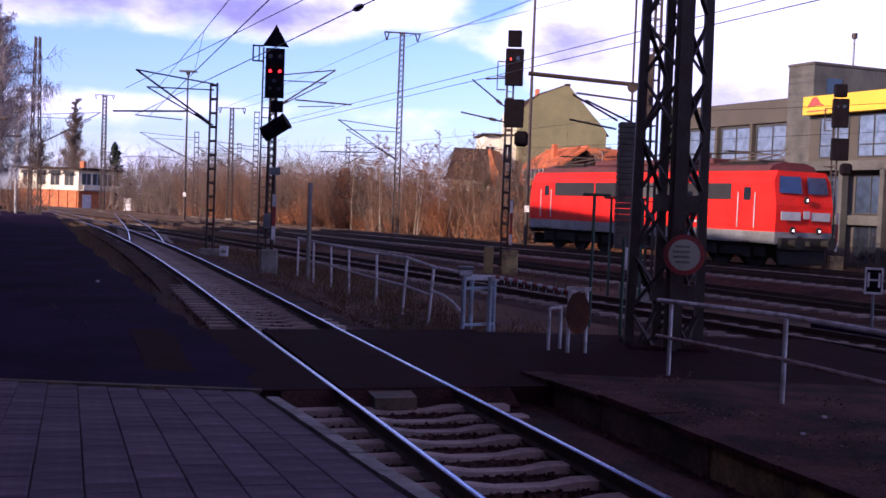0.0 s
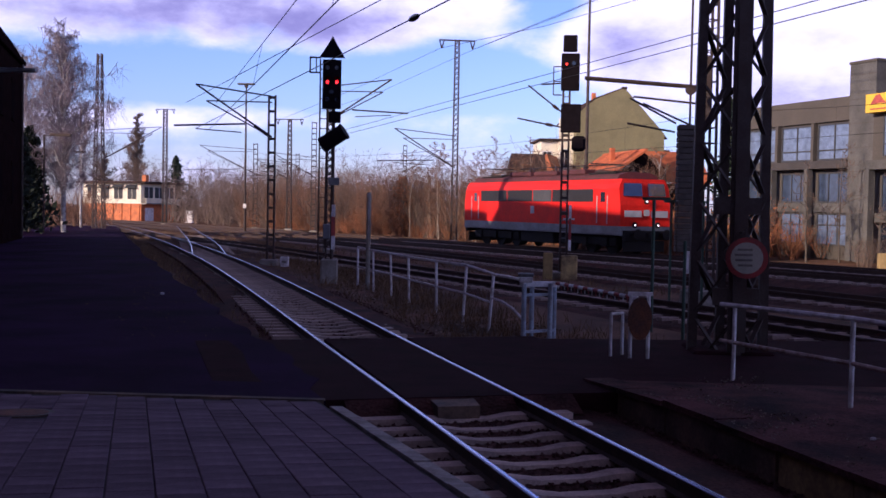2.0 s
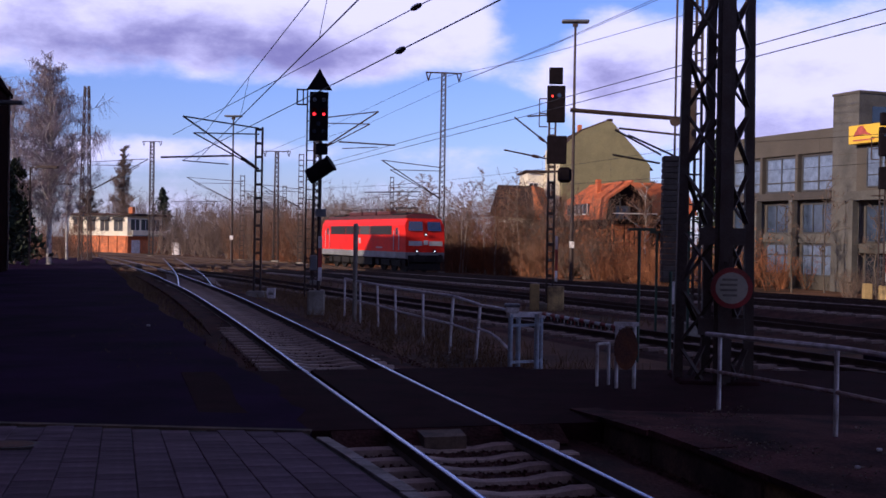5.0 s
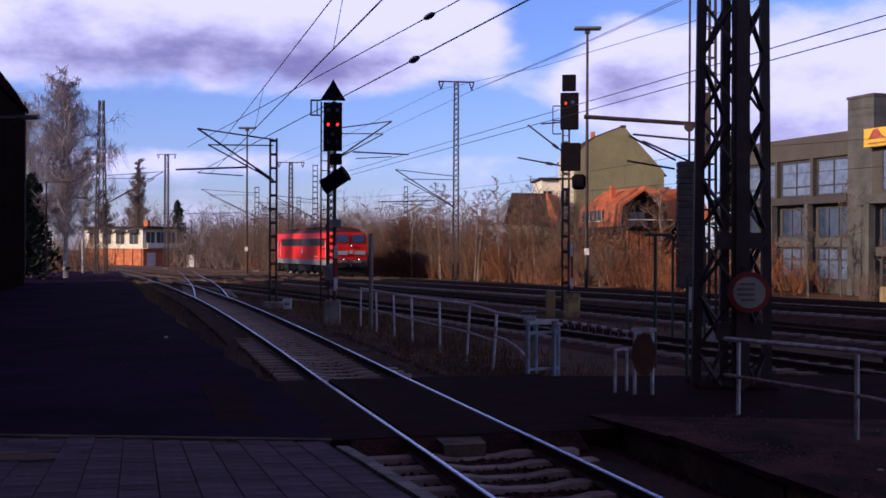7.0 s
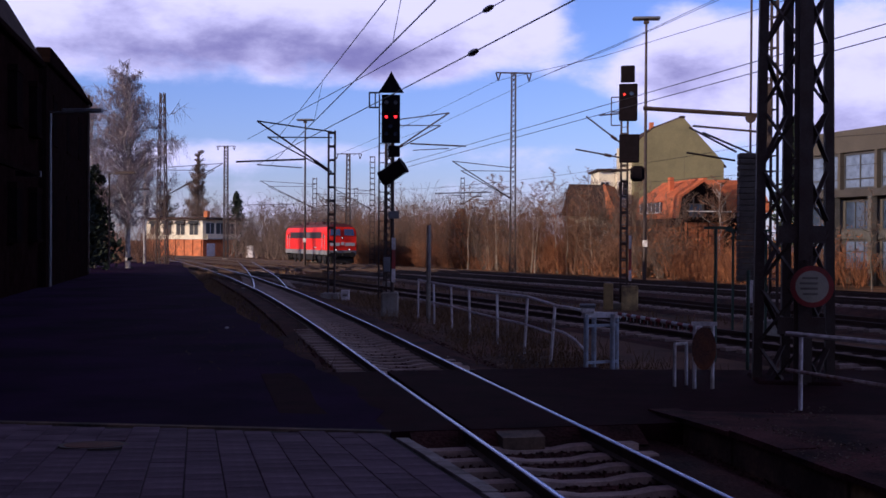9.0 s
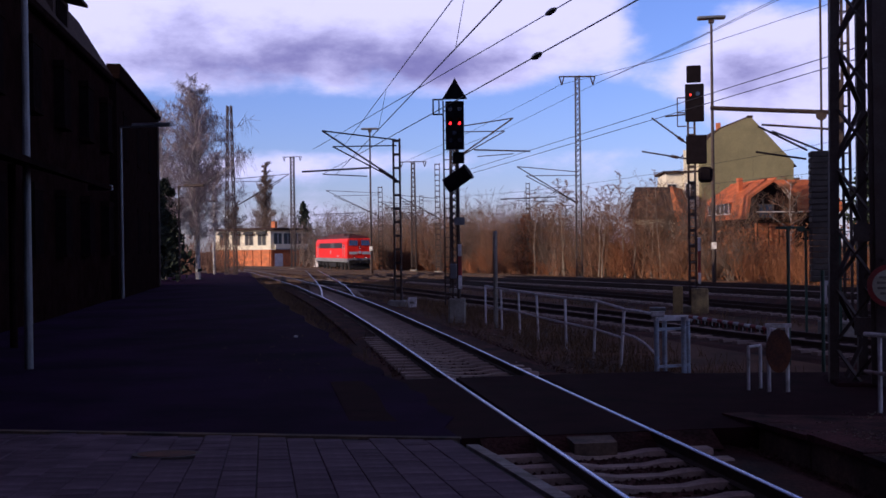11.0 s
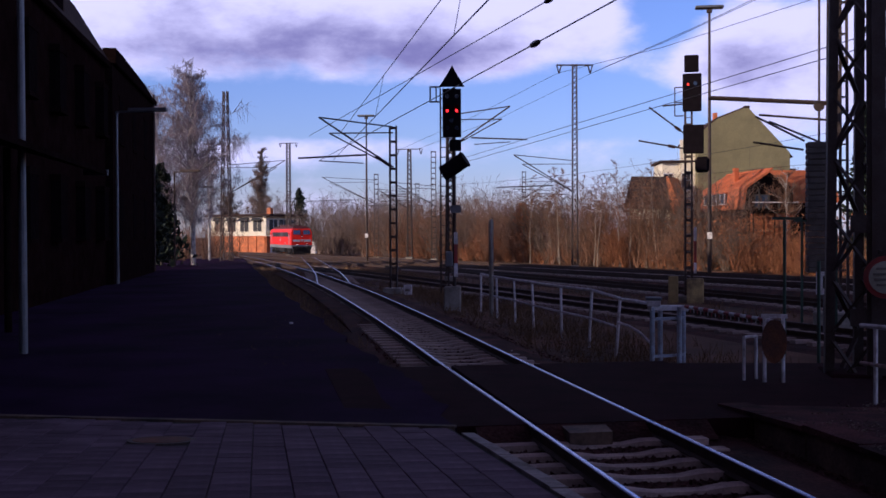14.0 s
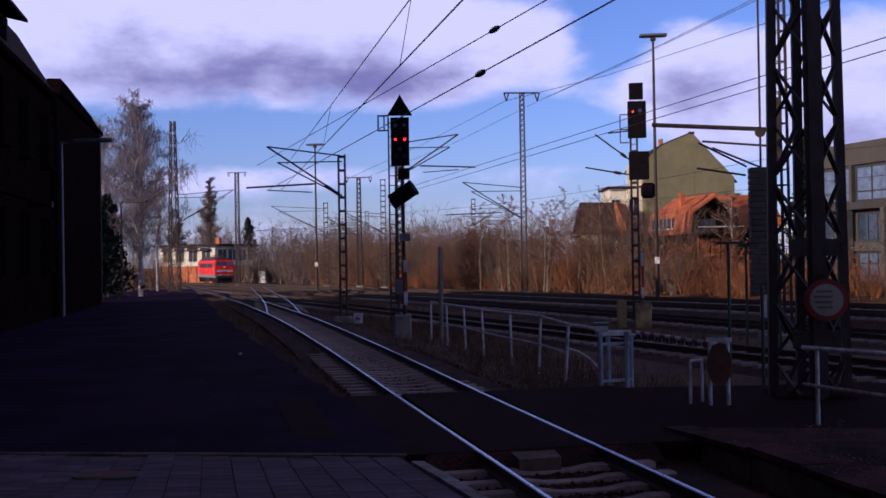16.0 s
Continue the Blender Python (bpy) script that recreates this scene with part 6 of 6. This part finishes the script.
# leaf litter that still hangs in the hedge
C = []
for k in range(6500):
    s, o = g.uniform(20, 44), -7.6 - 7 * g.random()
    x, y = yard(o, s)
    C.append((x, y, -0.2 + 3.6 * g.random() ** 1.5))
stuff(flakes("hedge_leaves", C, 0.10, RUSSET, seed=3), "dry russet leaves hanging in the hedge", "leaves")
# far bare woods
specs = []
for k in range(340):
    b = radians(g.uniform(-26.5, -3.5))
    D = g.uniform(235, 330)
    x, y = D * math.sin(b), D * math.cos(b)
    if abs((Vector((x, y, 0)) - LINE0).dot(N0)) < 6 or (b < radians(-20.5) and D < 300):
        continue
    specs.append((g, (x, y, -0.4), g.uniform(9, 16), 3, 0.22, 16, 2.6, 0.10, 0.0, 3, 0.2))
stuff(wood("far_woods", specs, TWIG_GREY), "far belt of bare grey-brown trees", "woods")
specs = []
for k in range(270):
    b = radians(g.uniform(-17.0, -4.0))
    D = g.uniform(150, 225)
    x, y = D * math.sin(b), D * math.cos(b)
    if (Vector((x, y, 0)) - LINE0).dot(N0) < 7:
        continue
    specs.append((g, (x, y, -0.4), g.uniform(4.0, 13.0), 4, 0.28, 12, 1.7, 0.06, 0.0, 3, 0.1))
stuff(wood("far_scrub", specs, TWIG_GREY), "far bare scrub and young trees beyond the yard", "thicket")


def bare_tree(name, label, x, y, h, seed, trunk_r=0.16, mat_trunk=BIRCH, mat_twig=BIRCH_TWIG, crown=0.32, droop=0.85, limbs=26, lean=0.0, sub=7, width=1.0, tw=1.0):
    """A leafless tree: bent tapering trunk, limbs that fork, many fine hanging twigs."""
    t = thing(name, label, "tree")
    r = np.random.default_rng(seed)
    pts = [Vector((x + lean * k / 6 + r.normal(0, 0.05) * (k > 0), y + r.normal(0, 0.05) * (k > 0), -0.4 + (h * 0.95 + 0.4) * k / 6)) for k in range(7)]
    part("trunk", tube(pts, trunk_r, 8, trunk_r * 0.16), mat_trunk, t)
    P0, P1, R0, R1 = [], [], [], []
    limb = ([], [], [], [])
    for k in range(limbs):
        u = crown + (1 - crown) * (k + r.random()) / limbs
        j = min(5, int(u * 6))
        q = np.array(pts[j].lerp(pts[j + 1], u * 6 - j))
        az = r.uniform(0, 2 * math.pi)
        v = (u - crown) / (1 - crown)
        ln = width * h * 0.19 * (0.5 + 0.75 * math.sin(math.pi * min(1.0, v + 0.12) ** 0.85)) * r.uniform(0.65, 1.25)
        d = np.array([math.cos(az) * 0.62, math.sin(az) * 0.62, 0.8])
        prev = q
        for m in range(4):
            e = prev + d * ln / 4 + r.normal(0, 0.05 * ln, 3)
            d = d * np.array([1, 1, 0.72])
            for store, value in zip(limb, (prev, e, trunk_r * 0.26 * (1 - 0.22 * m), trunk_r * 0.26 * (0.80 - 0.22 * m))):
                store.append(value)
            for _ in range(sub):
                w = r.random()
                s = prev + (e - prev) * w
                f = s + np.array([r.normal(0, 0.42), r.normal(0, 0.42), r.uniform(0.0, 0.6)]) * ln * 0.36
                P0.append(s), P1.append(f), R0.append(0.015 * tw), R1.append(0.008 * tw)
                for _ in range(4):
                    s2 = s + (f - s) * r.uniform(0.4, 1)
                    f2 = s2 + np.array([r.normal(0, 0.22), r.normal(0, 0.22), -droop * r.uniform(0.3, 1.2) + 0.15]) * ln * 0.34
                    P0.append(s2), P1.append(f2), R0.append(0.009 * tw), R1.append(0.005 * tw)
            prev = e
    tagged(sticks("branching", *limb, mat_trunk, t), kind="stuff")
    sticks("crown", P0, P1, R0, R1, mat_twig, t)
    return t


bare_tree("birch_tree", "tall bare birch with drooping fine twigs", -35.4, 88.5, 16.2, 5, 0.24, limbs=74, width=1.4, sub=7, crown=0.22, tw=1.3)
bare_tree("birch_tree", "bare birch beside the station building", -40.0, 92.0, 15.0, 6, 0.16, limbs=50, sub=5, width=1.35)
bare_tree("birch_tree", "slender bare birch behind the lattice mast", -43.0, 112.0, 13.0, 7, 0.14, limbs=30, sub=6)
bare_tree("poplar_tree", "narrow bare poplar behind the signal box", -84.0, 252.0, 24.0, 8, 0.34, BARK, TWIG_GREY, 0.12, -0.6, 80, width=0.72, tw=2.2)
bare_tree("tree", "bare broad tree behind the signal box", -95.0, 262.0, 15.0, 9, 0.30, BARK, TWIG_GREY, 0.2, -0.2, 40, width=1.5, tw=3.0)
bare_tree("garden_tree", "bare pale tree before the gable of the house", 12.5, 92.5, 7.4, 61, 0.10, BIRCH, TWIG, 0.3, -0.3, 22, sub=4, width=1.7)
YOUNG_BARK = mat("young_birch_bark", (0.27, 0.215, 0.17), 0.9, vary=0.3, scale=4, second=(0.12, 0.09, 0.07), patch=0.45)
for k in range(14):
    s = 42 + 1.7 * k + g.uniform(-0.8, 0.8)
    x, y = yard(-7.6 - 2.0 * g.random(), s)
    bare_tree("young_birch", "young pale-stemmed birch in the thicket", x, y, g.uniform(5.6, 8.8), 20 + k, 0.07, YOUNG_BARK, TWIG, 0.35, 0.1, 14, sub=4, lean=g.uniform(-0.5, 0.7))
# the russet bush that keeps its leaves beside the birches
C = []
for k in range(2600):
    a, u = g.uniform(0, 2 * math.pi), g.random()
    x, y = yard(-8.0, 66.5)
    rad = 1.25 * math.sin(math.pi * (0.12 + 0.85 * u)) ** 0.6 * g.random() ** 0.5
    C.append((x + rad * math.cos(a), y + rad * math.sin(a), -0.2 + 5.6 * u))
bush = thing("leafy_bush", "tall narrow bush still full of russet dry leaves", "bush")
flakes("crown", C, 0.11, RUSSET, bush, seed=31)
x, y = yard(-8.0, 66.5)
part("stem", tube([(x, y, -0.4), (x + 0.1, y, 2.5), (x, y + 0.1, 5.2)], 0.07, 6, 0.02), BARK, bush)
for k, (x, y, h) in enumerate(((18.4, 63.0, 6.2), (16.4, 62.2, 5.0), (14.6, 64.5, 5.6), (20.6, 61.2, 4.6))):
    bare_tree("bare_shrub_tree", "small bare grey tree before the office building", x, y, h, 40 + k, 0.06, BARK, TWIG_GREY, 0.2, -0.3, 12, sub=2, width=1.5, tw=0.8)


def conifer(x, y, h, r, seed):
    t = thing("conifer", "dark green conifer with drooping branches", "tree", group="conifers")
    q = np.random.default_rng(seed)
    part("trunk", tube([(x, y, -0.4), (x, y, h * 0.96)], 0.16, 6, 0.03), BARK, t)
    C = []
    for k in range(1500):
        u = q.random() ** 0.7
        a = q.uniform(0, 2 * math.pi)
        lay = 0.82 + 0.18 * math.cos(u * h * 5.0)
        rad = r * (1 - u) ** 0.8 * lay * q.uniform(0.2, 1.15) * (1 + 0.3 * math.sin(3 * a + u * h)) + 0.08
        C.append((x + rad * math.cos(a), y + rad * math.sin(a), h * (0.06 + 0.93 * u) - 0.25 * rad))
    flakes("crown", C, 0.34, CONIFER, t, seed, 0.45)


conifer(-36.2, 80.0, 7.6, 1.9, 1)
conifer(-37.8, 83.0, 8.6, 2.0, 2)
conifer(-39.5, 90.5, 6.6, 2.2, 3)
conifer(-67.8, 228.0, 13.2, 4.6, 4)
conifer(-35.2, 79.6, 7.6, 1.9, 11)
conifer(-38.0, 88.0, 8.4, 2.6, 13)
conifer(17.6, 88.0, 12.0, 2.4, 6)
# garden trees behind the station's end and shrubs at the yard's edge
specs = []
for k in range(60):
    b = radians(g.uniform(-25.5, -19.5))
    D = g.uniform(118, 175)
    specs.append((g, (D * math.sin(b), D * math.cos(b), -0.4), g.uniform(2.5, 7.5), 5, 0.3, 10, 1.4, 0.045, 0.0, 3, 0.05))
stuff(wood("garden_scrub", specs, TWIG), "dark bare shrubs behind the yard", "thicket")
# dry grass tufts along the tracks
P0, P1, R0, R1 = [], [], [], []
for k in range(5200):
    if k % 2:
        s, o = g.uniform(-5, 110), g.choice([2.35, 7.0, 12.8, 19.4, -2.9]) + g.normal(0, 0.55)
        x, y = yard(o, s)
    else:
        x, y = near_xy(g.choice([-3.0, 3.1, 4.2]) + g.normal(0, 0.7), g.uniform(10.5, 70))
    for _ in range(5):
        q = np.array([x + g.normal(0, 0.08), y + g.normal(0, 0.08), -0.32])
        P0.append(q)
        P1.append(q + np.array([g.normal(0, 0.09), g.normal(0, 0.09), g.uniform(0.12, 0.34)]))
        R0.append(0.010)
        R1.append(0.003)
stuff(sticks("grass", P0, P1, R0, R1, GRASS), "tufts of dry grass between the tracks", "grass")

# loose ballast stones near the viewer
P0, P1, R0, R1 = [], [], [], []
for k in range(12000):
    sd = g.uniform(-1.5, 2.1)
    x, y = near_xy(sd, g.uniform(-4.5, 4.5) if k % 3 else g.uniform(9.9, 24))
    q = np.array([x, y, -0.24 + 0.02 * g.random() + (0.0 if sd < 0.95 else -0.06 * min(1.0, (sd - 0.95) / 1.1))])
    d = g.normal(0, 1, 3)
    d /= np.linalg.norm(d)
    P0.append(q - d * 0.026)
    P1.append(q + d * 0.026)
    R0.append(0.030)
    R1.append(0.018)
stuff(sticks("ballast_stones", P0, P1, R0, R1, mat("ballast_stone", (0.125, 0.070, 0.062), 0.95, spec=0.1, vary=0.35, scale=8, random_tint=0.45)), "loose brown ballast stones", "stones")

# grit, leaves and scraps on the far platform and the asphalt
P0, P1, R0, R1 = [], [], [], []
for k in range(5200):
    if k % 5 < 3:
        x, y = near_xy(2.2 + 3.0 * g.random() ** 2, g.uniform(-6, 4.6))
        if noise.noise(Vector((x * 1.3, y * 1.3, 7.7))) < 0.05:
            continue
        z = far_z(x, y) + 0.004
    elif k % 5 == 3:
        x, y = near_xy(g.uniform(1.8, 5.0), g.uniform(8.5, 26))
        z = -0.28
    else:
        x, y = near_xy(g.uniform(2.2, 4.6), g.uniform(12, 30))
        z = -0.28
    q = np.array([x, y, z])
    d = g.normal(0, 1, 3) * np.array([1, 1, 0.25])
    d /= np.linalg.norm(d)
    s = g.uniform(0.006, 0.017) if k % 5 < 3 else g.uniform(0.012, 0.034)
    P0.append(q - d * s)
    P1.append(q + d * s)
    R0.append(s * 0.9)
    R1.append(s * 0.5)
stuff(sticks("grit", P0, P1, R0, R1, mat("grit_and_leaves", (0.24, 0.18, 0.14), 0.95, vary=0.4, scale=6, random_tint=0.55)), "scattered grit and dead leaves on the ground", "grit")

# ---- paving slabs of the ramp ----
U_S = Vector((-0.3185, 0.948, 0))
W_S = Vector((0.948, 0.3185, 0))
bm = bmesh.new()
verts = [bm.verts.new((sx * 0.158, sy * 0.1612, z)) for z, sh in ((-0.03, 1), (0.004, 1), (0.008, 0.96)) for sx, sy in ((-sh, -sh), (sh, -sh), (sh, sh), (-sh, sh))]
for r in (0, 4):
    for j in range(4):
        bm.faces.new((verts[r + j], verts[r + (j + 1) % 4], verts[r + 4 + (j + 1) % 4], verts[r + 4 + j]))
bm.faces.new(verts[8:])
bmesh.ops.recalc_face_normals(bm, faces=bm.faces)
SLAB_MESH = bpy.data.meshes.new("slab")
bm.to_mesh(SLAB_MESH)
bm.free()
SLAB_MESH.materials.append(SLAB)
slope = math.atan(0.07)
PITCH = 0.325
cells = []
for i in range(-40, 30):
    for j in range(-6, 40):
        p = Vector((-2.84, 7.14, 0)) + W_S * (PITCH * (i + 0.5)) + U_S * (PITCH * j + (0.5 * PITCH if i % 2 else 0))
        if p.y > 13.12 or p.y < 4.6 or p.x < -8 or p.x > edge_x(p.y, EDGE_L - 0.27):
            continue
        if (p - Vector((-4.9, 11.3, 0))).length < 0.46:
            continue
        cells.append(p)
cells.sort(key=lambda p: (p - Vector((-2.5, 8.5, 0))).length)
rest_v, rest_f = [], []
for k, p in enumerate(cells):
    m = (Matrix.Translation((p.x, p.y, ramp_z(p.x, p.y) - 0.004 + rng.uniform(-0.003, 0.003))) @ Matrix.Rotation(-slope, 4, "X")
         @ Matrix.Rotation(math.atan2(-U_S.x, U_S.y) + rng.uniform(-0.008, 0.008), 4, "Z"))
    if k < 300:
        ob = new("slab", SLAB_MESH)
        ob.parent = ramp
        ob.matrix_basis = m
    else:
        o = len(rest_v)
        rest_v += [tuple(m @ v.co) for v in SLAB_MESH.vertices]
        rest_f += [tuple(o + q for q in f.vertices) for f in SLAB_MESH.polygons]
me = bpy.data.meshes.new("outer_slabs")
me.from_pydata(rest_v, [], rest_f)
me.materials.append(SLAB)
ob = new("outer_slabs", me)
ob.parent = ramp
tagged(ob, kind="stuff")

def settle():
    """Lays tracks, ground cover and plants onto the falling ground."""
    flat = ("ground", "railway_track", "pavement_yard", "road_gravel", "grass", "scrub", "grey_thicket", "russet_thicket", "hedge", "office_scrub", "far_", "garden_scrub")
    upright = ("birch_tree", "poplar_tree", "tree", "young_birch", "bare_shrub_tree", "conifer", "garden_tree", "leafy_bush", "signal_box", "relay_cabinet", "kilometre_stone")
    for ob in [o for o in scene.objects if o.parent is None]:
        plain = ob.name.split(".")[0]
        if plain.startswith(flat) and plain != "ground_bank":
            top = 0.35 if plain == "railway_track" and ob["label"].startswith(("far railway", "railway track beside")) else 0.0
            for m in [o for o in (ob, *ob.children) if o.type == "MESH"]:
                if m.data.users > 1:
                    m.location.z += grade(m.location.x, m.location.y, top)
                    continue
                co = np.empty(len(m.data.vertices) * 3)
                m.data.vertices.foreach_get("co", co)
                co = co.reshape(-1, 3)
                along = (co[:, 0] - LINE0.x) * U0.x + (co[:, 1] - LINE0.y) * U0.y
                co[:, 2] += np.clip(-0.0076 * (along - 33.0), -3.0, top)
                m.data.vertices.foreach_set("co", co.ravel())
                m.data.update()
        elif plain in upright:
            p = ob.location if ob.location.length > 1 else (ob.data if ob.type == "MESH" else [c for c in ob.children if c.name.startswith(("trunk", "stem"))][0].data).vertices[0].co
            ob.location.z += grade(p.x, p.y)


settle()


def motions():
    """The locomotive draws away along its track, slowly gathering speed."""
    rows = []
    for k in range(0, 33):
        t = 0.5 * k
        s = 0.49 + 7.029 * t + 0.2286 * t * t - 0.00462 * t ** 3
        p = Vector((10.18, 52.09, 0)) + U0 * s
        rows.append((t, pose(p.x, p.y, grade(p.x, p.y, 0.35), 0, 0, -62.0)))
    walk(LOCO, rows)


motions()
